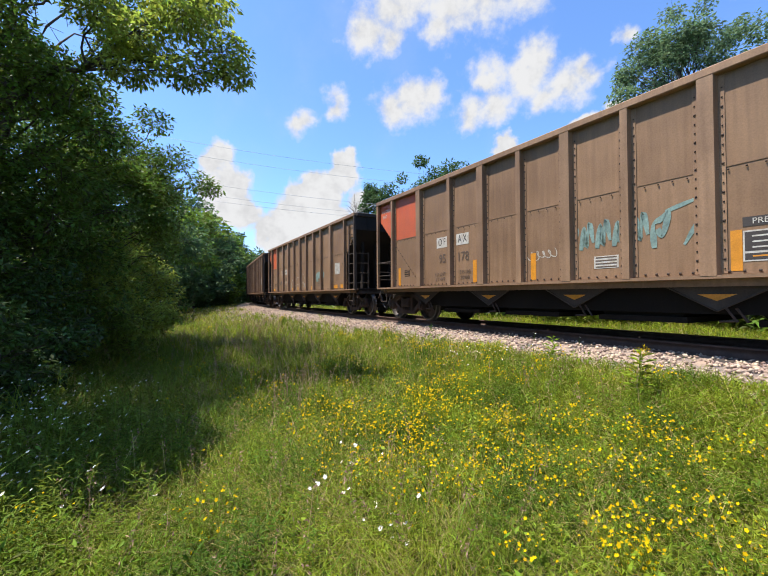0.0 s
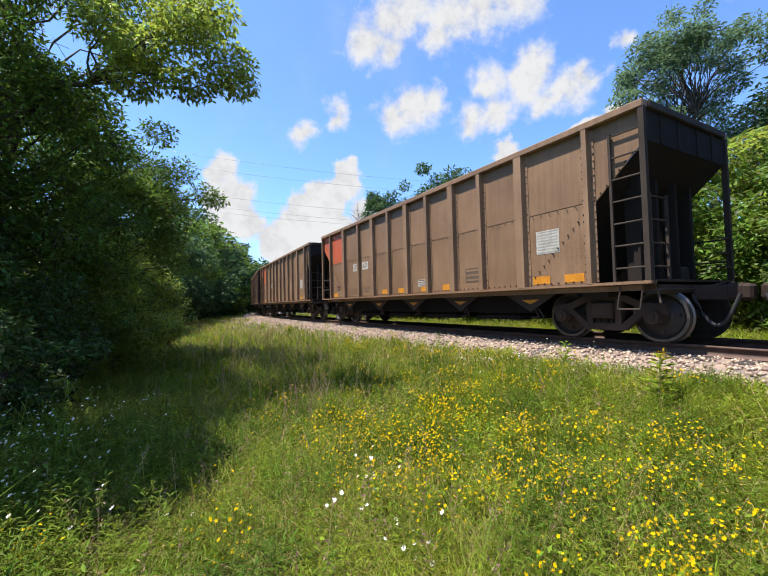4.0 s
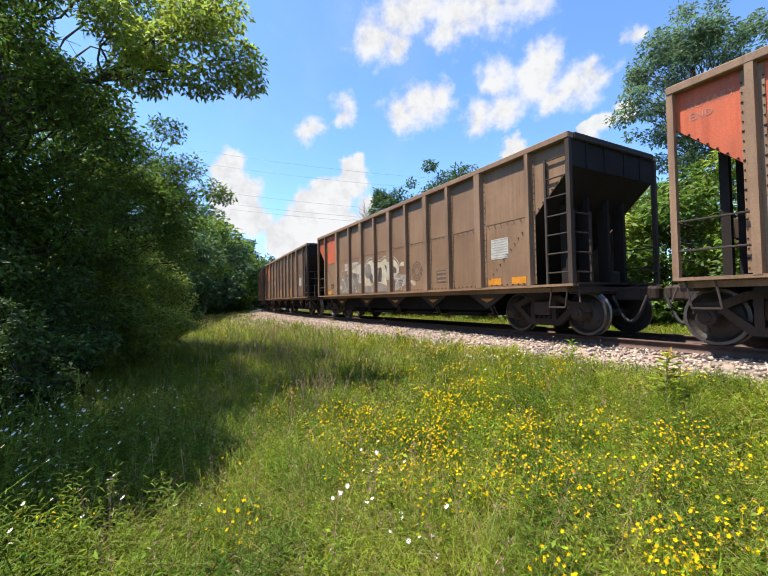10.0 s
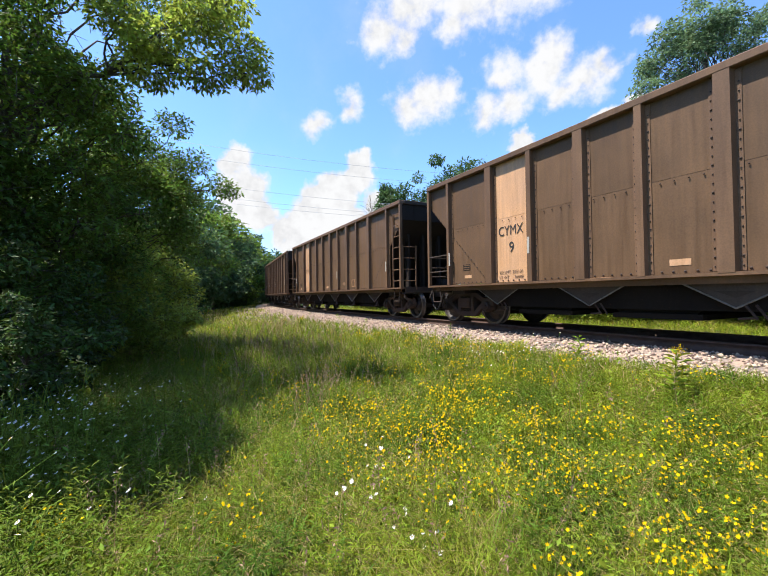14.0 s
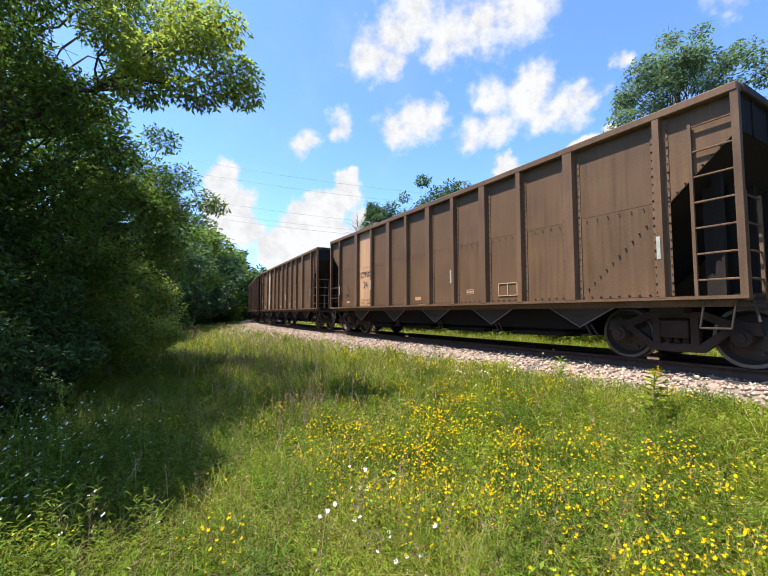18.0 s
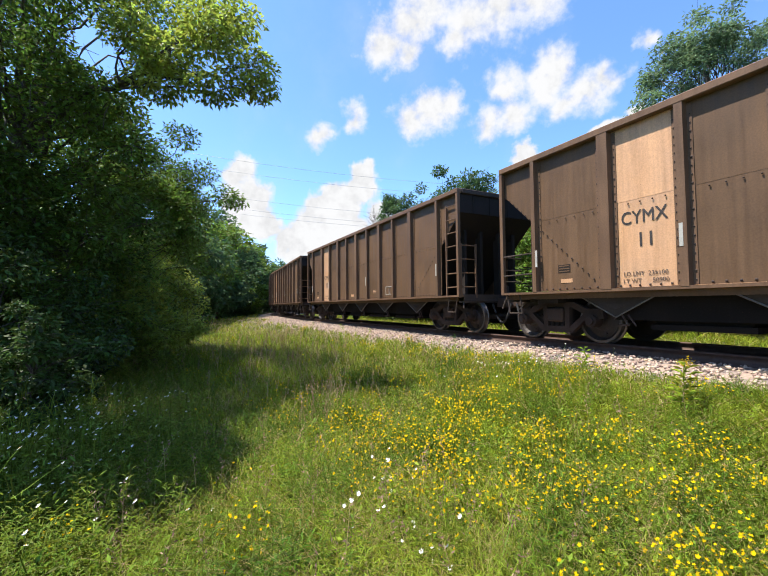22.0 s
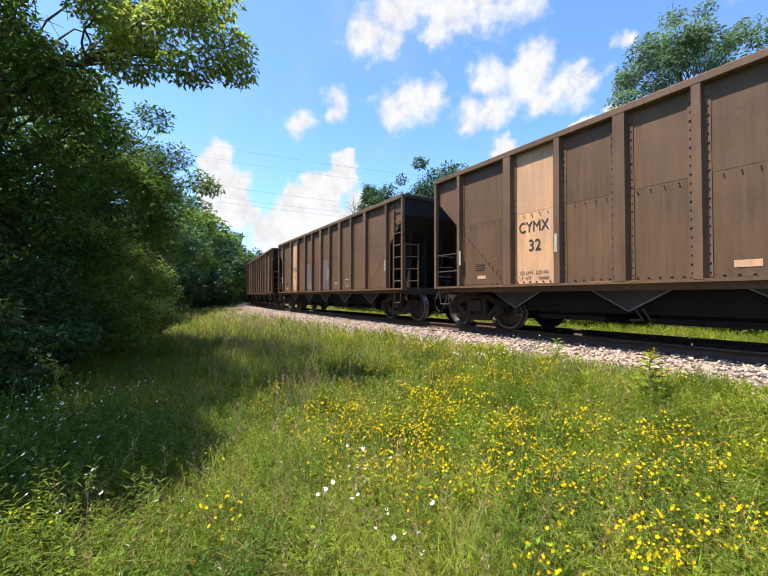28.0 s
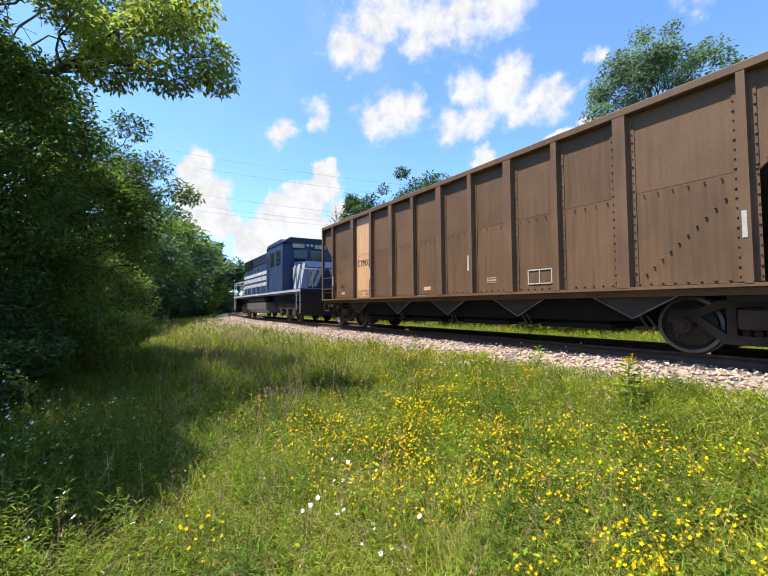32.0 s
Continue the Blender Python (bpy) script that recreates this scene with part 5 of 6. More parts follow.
def tree(name, x, y, centre, radii, clumps, n, size, material, seed, label, trunk_r=0.14, extra=(), spread=(0.22, 0.36), group="trees along the track", bough=(), gap=None):
    """A trunk at (x, y), limbs to clumps that fill an uneven ellipsoid, and leaves on the clumps. extra: further clumps (x, y, z, r)."""
    rng = np.random.default_rng(seed)
    z0 = float(ground_z(x, y))
    d = rng.normal(size=(clumps, 3))
    d /= np.linalg.norm(d, axis=1)[:, None]
    c = np.asarray(centre) + d * np.asarray(radii) * rng.uniform(0.35, 1.0, (clumps, 1)) ** 0.5
    c[:, 2] = np.maximum(c[:, 2], z0 + 0.25)
    r = rng.uniform(*spread, clumps) * min(radii)
    if len(extra):
        e = np.asarray(extra, float)
        c, r = np.vstack([c, e[:, :3]]), np.concatenate([r, e[:, 3]])
    t = thing(name, label, "tree" if name == "tree" else "shrub", group)
    top = np.array([centre[0], centre[1], centre[2] + radii[2] * 0.55])
    base = np.array([x, y, z0 - 0.1])
    stem = bent(rng, base, top, 9, 0.03)
    V, F = limb_tubes([(stem, trunk_r, trunk_r * 0.25)], 9)
    raw("trunk", V, F, M_BARK, t, smooth=True)
    paths = []
    for q in range(len(c)):
        h = np.clip((c[q, 2] - z0) / max(top[2] - z0, 0.1) * 0.8, 0.05, 0.85)
        st = stem[int(h * 8)]
        paths.append((bent(rng, st, c[q], 7 if size < 0.13 else 5, 0.06), trunk_r * 0.18, 0.006))
        for _ in range(3 if size < 0.07 else 1):
            paths.append((bent(rng, c[q], c[q] + rng.normal(size=3) * r[q] * 0.6, 4, 0.05), trunk_r * 0.04, 0.004))
    V, F = limb_tubes(paths, 4 if size < 0.13 else 3)
    raw("limb_frame", V, F, M_BARK, t, smooth=True)
    V, F = leaf_mesh(rng, c, r, n, size)
    if gap:
        # an opening in the crown, along the line between two points
        a, b, q = np.array(gap[0]), np.array(gap[1]), V[0::4]
        u = np.clip((q - a) @ (b - a) / ((b - a) @ (b - a)), 0, 1)[:, None]
        keep = np.linalg.norm(q - a - u * (b - a), axis=1) > gap[2] * (1 + u[:, 0]) * (0.8 + 0.3 * np.sin(q[:, 0] * 9) * np.sin(q[:, 2] * 7))
        V = V.reshape(-1, 4, 3)[keep].reshape(-1, 3)
        k = np.arange(len(V) // 4)[:, None] * 4
        F = np.concatenate([k + [0, 1, 2], k + [0, 2, 3]])
    raw("crown", V, F, material, t)
    if len(bough):
        e = np.asarray(bough, float)
        spine = bent(rng, stem[5], e[0, :3] - [0.5, 0, 0.25], 8, 0.05)
        paths = [(spine, trunk_r * 0.4, 0.03)]
        for q in e:
            paths.append((bent(rng, spine[-2], q[:3], 7, 0.03), 0.022, 0.006))
            for _ in range(5):
                paths.append((bent(rng, q[:3], q[:3] + rng.normal(size=3) * q[3] * [0.5, 0.5, 0.3], 4, 0.03), 0.007, 0.003))
        V, F = limb_tubes(paths, 5)
        raw("bough", V, F, M_BARK, t, "long bough reaching over the meadow", smooth=True)
        # the bough's leaves take the lighter tint that stands in for sunlight
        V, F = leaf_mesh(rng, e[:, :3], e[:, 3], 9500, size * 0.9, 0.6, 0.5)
        raw("bough_foliage", V, F, M_LEAF_SUN, t, "leaves tinted yellow-green as if sunlit")
    return t


# the near tree with a long bough over the meadow, and the brush below it
BOUGH = [(-3.3, 6.0, 5.5, 0.50), (-2.6, 5.9, 5.75, 0.50), (-2.1, 6.1, 5.35, 0.45), (-1.95, 6.05, 5.0, 0.34), (-2.6, 6.0, 5.0, 0.42), (-3.5, 6.1, 5.15, 0.5), (-2.9, 6.3, 6.3, 0.6), (-2.35, 6.2, 6.2, 0.45), (-3.9, 6.0, 5.9, 0.5),
         (-4.0, 6.2, 6.7, 0.5)]
# the highest clumps lie out of view, added to cast shade on the meadow
CROWN = [(-5.2, 4.6, 6.9, 1.0), (-5.7, 4.5, 7.9, 1.0), (-4.75, 4.5, 5.9, 0.7), (-5.5, 4.0, 6.6, 0.8), (-4.6, 5.0, 7.0, 0.7), (-4.6, 6.1, 6.6, 0.6), (-4.4, 6.3, 5.0, 0.5), (-4.6, 6.6, 4.2, 0.6), (-4.9, 6.4, 3.6, 0.7), (-4.5, 6.8, 4.7, 0.5),
         (-5.2, 6.2, 4.6, 0.7), (-4.9, 6.5, 2.8, 0.7), (-5.4, 6.1, 3.0, 0.8), (-4.2, 6.5, 4.3, 0.45), (-5.6, 5.9, 3.8, 0.8), (-5.5, 6.0, 2.2, 0.7),
         (-6, 7, 9.6, 1.1), (-5.0, 8.0, 9.0, 1.1), (-6, 5.2, 8.8, 1.1), (-5.5, 9.3, 8.6, 1.1), (-6.5, 10.5, 8.5, 1.1), (-4.9, 8.8, 7.4, 0.9)]
tree("tree", -6.9, 7.4, (-6.5, 7.0, 4.2), (2.1, 2.3, 4.2), 110, 80000, 0.052, M_LEAF, 21, "leafy green tree with a long bough over the meadow", 0.22, CROWN, bough=BOUGH, gap=((-4.2, 5.7, 5.45), (-7.6, 10.3, 8.5), 0.42))
tree("tree", -7.9, 11.0, (-7.0, 10.6, 3.4), (2.2, 2.0, 2.8), 80, 62000, 0.052, M_LEAF_LT, 22, "dense dark green tree at the edge of the meadow", 0.16, [(-4.75, 9.2, 5.6, 0.45), (-4.6, 11.4, 4.8, 0.5), (-4.4, 11.7, 4.7, 0.35), (-4.9, 10.5, 5.2, 0.5)])
# the deep shade in this brush is put into its leaf colour
tree("shrub", -5.6, 5.6, (-5.3, 5.5, 1.2), (1.3, 1.2, 1.4), 34, 24000, 0.043, M_LEAF_SHADED, 23, "leafy brush under the near tree, tinted dark for shade", 0.06, [(-3.95, 4.7, 0.85, 0.4), (-4.3, 4.5, 0.7, 0.45), (-4.5, 4.9, 1.1, 0.5)], (0.28, 0.45), "brush at the meadow's edge")
# sunlight on this brush is put into its leaf colour
tree("shrub", -5.9, 8.7, (-5.9, 8.7, 1.3), (1.15, 1.3, 1.6), 34, 24000, 0.046, M_LEAF_SUN, 24, "leafy brush with a drooping spray, tinted as if sunlit", 0.06, [(-4.1, 8.3, 1.25, 0.3), (-3.85, 8.3, 1.15, 0.18), (-4.4, 8.2, 1.0, 0.35)], (0.28, 0.45), "brush at the meadow's edge")
# same darkened leaf colour, in place of shade
tree("shrub", -3.75, 4.35, (-3.9, 4.35, 0.80), (0.95, 0.5, 0.66), 20, 5200, 0.038, M_LEAF_SHADED, 33, "leafy bush standing out of the shaded brush", 0.03, [(-3.2, 4.5, 1.15, 0.16), (-3.0, 4.6, 1.2, 0.10), (-3.6, 4.2, 1.45, 0.16), (-3.95, 4.3, 1.6, 0.14)], (0.22, 0.42), "brush at the meadow's edge")
# this brush too has sunlight put into its leaf colour
tree("shrub", -7.6, 13.2, (-7.5, 13.2, 1.8), (1.4, 1.4, 1.9), 24, 9000, 0.06, M_LEAF_SUN, 25, "brush with leaves tinted lighter as if sunlit", 0.06, (), (0.28, 0.45), "brush at the meadow's edge")
# a tree out of view, added to shade the meadow's near left
tree("tree", -7.3, 2.4, (-6.7, 2.9, 4.6), (2.1, 1.0, 3.2), 44, 18000, 0.09, M_LEAF, 26, "unseen leafy green tree beside the meadow", 0.2, [(-5.7, 3.2, 8.4, 0.9), (-6.5, 2.9, 8.6, 1.0), (-5.2, 3.2, 7.2, 0.7), (-5.3, 2.8, 6.8, 0.8), (-5.4, 3.0, 8.2, 0.7)])
tree("tree", -15.5, 9.5, (-15.0, 9.5, 4.0), (2.6, 3.0, 3.6), 40, 6000, 0.12, M_LEAF, 27, "unseen leafy green tree beside the meadow", 0.2)
tree("tree", -17.0, 17.5, (-16.5, 17.5, 3.6), (2.4, 2.6, 3.4), 40, 6000, 0.13, M_LEAF_LT, 28, "sunlit green tree beside the meadow", 0.2)
for i, (x, y, h, rad, lt) in enumerate([(-16, 25, 7.5, 3.2, 1), (-17, 33, 9.5, 3.8, 0), (-19, 41, 12.5, 4.4, 1), (-21, 50, 13.5, 4.8, 0), (-23, 58, 12.5, 4.8, 0), (-25, 67, 13, 5.0, 1), (-27, 77, 14, 5.5, 0), (-30, 88, 15, 6, 0), (-24, 92, 12, 5, 0), (-34, 60, 14, 6, 0), (-26, 36, 12, 5, 0), (-20, 18, 9, 4.5, 0)]):
    tree("tree", x, y, (x, y, h * 0.5), (rad, rad, h * 0.5), 40, 6500, 0.115 + 0.0038 * y, M_LEAF_LT if lt else M_LEAF_FAR, 40 + i, "leafy green tree in the row beside the track", 0.2, spread=(0.25, 0.42))
# the first two shrubs have sunlight put into their leaf colour
for i, (x, y, h, rr) in enumerate([(-9.4, 15.2, 5.0, 1.8), (-5.7, 9.9, 1.7, 0.8), (-12.0, 19.5, 5.8, 2.2), (-13.6, 22.5, 7.0, 2.4), (-15.6, 27.0, 8.0, 2.6)]):
    tree("shrub", x, y, (x, y, h * 0.5 + 0.1), (rr, rr, h * 0.5), 26, 9000 if i != 1 else 5000, 0.055 + 0.008 * i, M_LEAF_SUN if i < 2 else M_LEAF_FAR, 120 + i, "green leafy brush at the meadow's edge", 0.05, (), (0.28, 0.45), "brush at the meadow's edge")
tree("tree", -10.6, 12.0, (-10.4, 11.8, 4.8), (2.8, 2.6, 4.4), 50, 11000, 0.12, M_LEAF, 29, "dense dark green tree at the edge of the meadow", 0.18, spread=(0.28, 0.42))
# far side of the track
tree("tree", 18.9, 22.6, (19.0, 22.4, 13.7), (4.0, 4.0, 4.7), 110, 30000, 0.11, M_LEAF_TALL, 60, "tall open-crowned green tree behind the train", 0.26, extra=[(17.5, 21.5, 9.0, 1.0), (18.5, 20.6, 8.2, 1.1), (20.0, 21.0, 7.6, 1.2), (21.5, 21.5, 8.6, 1.1), (17.2, 22.4, 7.4, 1.0), (19.0, 21.0, 10.0, 0.9), (22.5, 21.0, 9.5, 1.0)], spread=(0.13, 0.235), group="trees behind the train")
tree("tree", 24.5, 19.0, (24.5, 19.0, 9.0), (4.2, 4.2, 6.0), 60, 16000, 0.16, M_LEAF_FAR, 61, "green tree behind the train", 0.25, spread=(0.25, 0.42), group="trees behind the train")
for i, (x, y, h, rad) in enumerate([(2.2, 72, 21.5, 3.6), (6.0, 70, 23.0, 4.4), (11, 68, 25, 4.6), (15.5, 63, 23.5, 4.6), (18.5, 56, 19.5, 4.6), (21, 48, 15, 4.5), (23, 40, 11.5, 4.2)]):
    tree("tree", x, y, (x, y, h * 0.55), (rad, rad, h * 0.46), 60, 13000, 0.27, M_LEAF_FAR, 70 + i, "far green tree behind the train", 0.25, spread=(0.25, 0.42), group="trees behind the train")
for i, (x, y, h, rad) in enumerate([(24.0, 13.5, 11.5, 3.6), (27.5, 17.5, 12, 3.8), (22.5, 8.0, 10, 3.4), (29, 24, 12, 4.0), (18.0, 25.5, 8.5, 3.2), (14.0, 30.0, 8.0, 3.2), (22.0, 25.0, 9.0, 3.6), (20.5, 17.5, 8.5, 3.0)]):
    tree("tree", x, y, (x, y, h * 0.5), (rad, rad, h * 0.5), 40, 7000, 0.18, M_LEAF_LT if i % 2 else M_LEAF_TALL, 140 + i, "leafy green tree behind the shrubs", 0.18, spread=(0.28, 0.45), group="trees behind the train")
for i, (s, sd, h) in enumerate([(58, -8.5, 5.0), (66, -7.5, 4.5), (74, -7.0, 5.0), (84, -6.0, 6.0)]):
    x, y, _ = on_track(s, sd)
    tree("shrub", float(x), float(y), (float(x), float(y), h * 0.5), (2.6, 2.6, h * 0.55), 20, 2600, 0.22, M_LEAF_FAR, 150 + i, "far green brush beside the track", 0.05, spread=(0.3, 0.45), group="brush at the meadow's edge")
rb = np.random.default_rng(9)
for i in range(30):
    s = -6 + i * 1.9
    sd = (8.2 if i % 2 else 11.0) + rb.uniform(-0.8, 0.8)
    x, y, _ = on_track(s, sd)
    h = rb.uniform(5.4, 7.2)
    tree("shrub", float(x), float(y), (float(x), float(y), h * 0.5), (2.3, 2.3, h * 0.55), 34, 10500 if s < 22 else 5000, 0.13 if s < 22 else 0.16, M_LEAF_LT if i % 3 else M_LEAF_SUN, 190 + i, "bright green leafy shrub behind the track", 0.06, spread=(0.28, 0.45), group="shrubs behind the track")
# bare tree by the far wood
rg = np.random.default_rng(33)
dead = thing("bare_tree", "leafless grey tree at the far wood's edge", "tree")
paths = [(bent(rg, (-1.5, 66, 0.3), (-1.3, 66, 17.0), 9, 0.02), 0.16, 0.03)]
for i in range(40):
    a = np.array([-1.4, 66, rg.uniform(11, 16.5)])
    paths.append((bent(rg, a, a + [rg.uniform(-2.2, 2.2), rg.uniform(-1, 1), rg.uniform(0.8, 2.6)], 6, 0.05), 0.05, 0.015))
V, F = limb_tubes(paths, 5)
raw("bare_crown", V, F, M_TWIG, dead)

# overhead wires
M_WIRE = mat("wire_grey", (0.42, 0.45, 0.50), 0.5, 0.5, bump=0)
for i, (z0, z1) in enumerate([(24.4, 21.0), (22.6, 19.6), (18.6, 15.8), (17.0, 14.4), (16.2, 14.0)]):
    u = np.linspace(0, 1, 25)[:, None]
    a, b = np.array([-48, 58 + i * 0.8, z0 + 3.5]), np.array([45, 72 + i * 0.8, z1 + 1.0])
    p = a + (b - a) * u - np.array([0, 0, 1]) * np.sin(u * math.pi) * 2.2
    V, F = limb_tubes([(p, 0.02, 0.02)], 5)
    tagged(raw("overhead_wire", V, F, M_WIRE), "thin grey overhead power line wire across the sky", "wire", "power line wires")

# ---------------------------------------------------------------- meadow
M_GRASS = mat("grass_blade", (0.300, 0.312, 0.022), 0.6, var=0.15, scale=1.3, fine=6, bump=0, second=(0.158, 0.212, 0.016), rand=0.55, trans=0.42, spec=0.12)
M_TUSSOCK = mat("tussock_blade", (0.245, 0.275, 0.022), 0.55, var=0.2, scale=2.2, fine=5, bump=0, second=(0.080, 0.140, 0.013), rand=0.5, trans=0.42, spec=0.16)
M_STRAW = mat("straw_stalk", (0.42, 0.31, 0.12), 0.6, var=0.2, scale=2, bump=0, rand=0.35, trans=0.3)
M_HERB = mat("herb_leaf", (0.235, 0.290, 0.022), 0.55, var=0.2, scale=1.5, bump=0, second=(0.072, 0.130, 0.011), rand=0.5, trans=0.42, spec=0.15)
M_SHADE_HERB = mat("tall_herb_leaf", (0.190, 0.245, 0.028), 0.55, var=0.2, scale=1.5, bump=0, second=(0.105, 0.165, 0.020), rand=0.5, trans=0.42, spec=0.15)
M_CLUMP = mat("clump_herb_leaf", (0.120, 0.190, 0.018), 0.55, var=0.2, scale=1.5, bump=0, second=(0.065, 0.120, 0.012), rand=0.5, trans=0.4, spec=0.15)
M_YELLOW = mat("petal_yellow", (0.55, 0.375, 0.002), 0.8, var=0.1, scale=8, bump=0, rand=0.18, trans=0.3, spec=0.08)
M_WHITE = mat("petal_white", (0.80, 0.77, 0.70), 0.5, var=0.08, scale=8, bump=0, trans=0.25)
M_PINK = mat("seed_head", (0.36, 0.22, 0.15), 0.8, var=0.25, scale=5, bump=0, rand=0.35, trans=0.3)
M_EYE = mat("flower_eye", (0.55, 0.36, 0.03), 0.7, bump=0)


def patch(x, y, f=0.55, o=0.0):
    return 0.5 + 0.25 * (np.sin(x * f * 2.1 + 1.7 + o) * np.cos(y * f * 1.7 - 0.6 + o) + np.sin((x + y) * f * 1.3 + 2.2 * o + 0.4) + 0.6 * np.sin(x * f * 4.3 - y * f * 3.1 + o)) / 1.3


def scatter(rng, n, r0, r1, a0=-58, a1=62):
    """Places in the open meadow in front of the eye, evenly over the logarithm of the distance."""
    r = r0 * (r1 / r0) ** rng.uniform(0, 1, n)
    a = np.radians(rng.uniform(a0, a1, n))
    x, y = r * np.sin(a), r * np.cos(a)
    return x, y, r


def blades(name, x, y, r, h, w, lean, material, rng, label, category):
    n = len(x)
    z = ground_z(x, y)
    an = rng.uniform(0, 6.28, n)
    dx, dy = np.cos(an), np.sin(an)
    bend = lean * rng.uniform(0.1, 1.0, n) * h
    la = rng.uniform(0, 6.28, n)
    lx, ly = np.cos(la) * bend, np.sin(la) * bend
    P = lambda u, q, hh: np.stack([x + dx * w * u + lx * q, y + dy * w * u + ly * q, z + h * hh], 1)
    v = np.stack([P(-0.5, 0, -0.05), P(0.5, 0, -0.05), P(-0.42, 0.28, 0.55), P(0.42, 0.28, 0.55), P(0, 1.0, 0.96)], 1).reshape(-1, 3)
    k = np.arange(n)[:, None] * 5
    ob = raw(name, v, np.concatenate([k + [0, 1, 3], k + [0, 3, 2], k + [2, 3, 4]]), material)
    return tagged(ob, label, category, kind="stuff")


def tussocks(rng, name, n, r0, r1, h0, h1, broad, label):
    """Clumps of long arching blades, each with its own height and sweep."""
    x, y, r = scatter(rng, n, r0, r1)
    d = side_of(x, y)
    keep = (d < -2.7 + 0.3 * np.sin(x * 3.1)) | (d > 2.9)
    x, y, r, d = x[keep], y[keep], r[keep], d[keep]
    m = np.where(r < 11, rng.integers(10, 26, len(x)), rng.integers(5, 11, len(x)))
    H = rng.uniform(h0, h1, len(x)) * (0.6 + 0.75 * patch(x, y, 0.8, 5.0)) * np.interp(d, [-6.5, -3, 2.8, 5], [1.0, 0.62, 0.6, 1.0])
    i = np.repeat(np.arange(len(x)), m)
    n = len(i)
    an = rng.uniform(0, 6.28, n)
    q = rng.uniform(0, 1, n) ** 0.5 * (0.05 + 0.016 * r[i])
    bx, by = x[i] + np.cos(an) * q, y[i] + np.sin(an) * q
    h = H[i] * rng.uniform(0.6, 1.15, n)
    sweep = rng.uniform(0, 6.28, len(x))[i]
    lx = (np.cos(an) * 0.5 + np.cos(sweep) * 0.45 + rng.normal(size=n) * 0.25) * h
    ly = (np.sin(an) * 0.5 + np.sin(sweep) * 0.45 + rng.normal(size=n) * 0.25) * h
    z = ground_z(x, y)[i]
    w = (0.0024 + 0.0016 * r[i] ** 0.85) * broad * rng.uniform(0.6, 1.3, n)
    wa = np.arctan2(ly, lx) + 1.57 + rng.normal(size=n) * 0.5
    dx, dy = np.cos(wa) * w, np.sin(wa) * w
    P = lambda u, o, k: np.stack([bx + dx * u + lx * o, by + dy * u + ly * o, z + h * k], 1)
    v = np.stack([P(-0.5, 0, -0.05), P(0.5, 0, -0.05), P(-0.5, 0.22, 0.55), P(0.5, 0.22, 0.55), P(-0.36, 0.62, 0.92), P(0.36, 0.62, 0.92), P(0, 1.25, 0.74)], 1).reshape(-1, 3)
    k = np.arange(n)[:, None] * 7
    f = np.concatenate([k + t for t in ([0, 1, 3], [0, 3, 2], [2, 3, 5], [2, 5, 4], [4, 5, 6])])
    tagged(raw(name, v, f, M_TUSSOCK), label, "grass", kind="stuff")


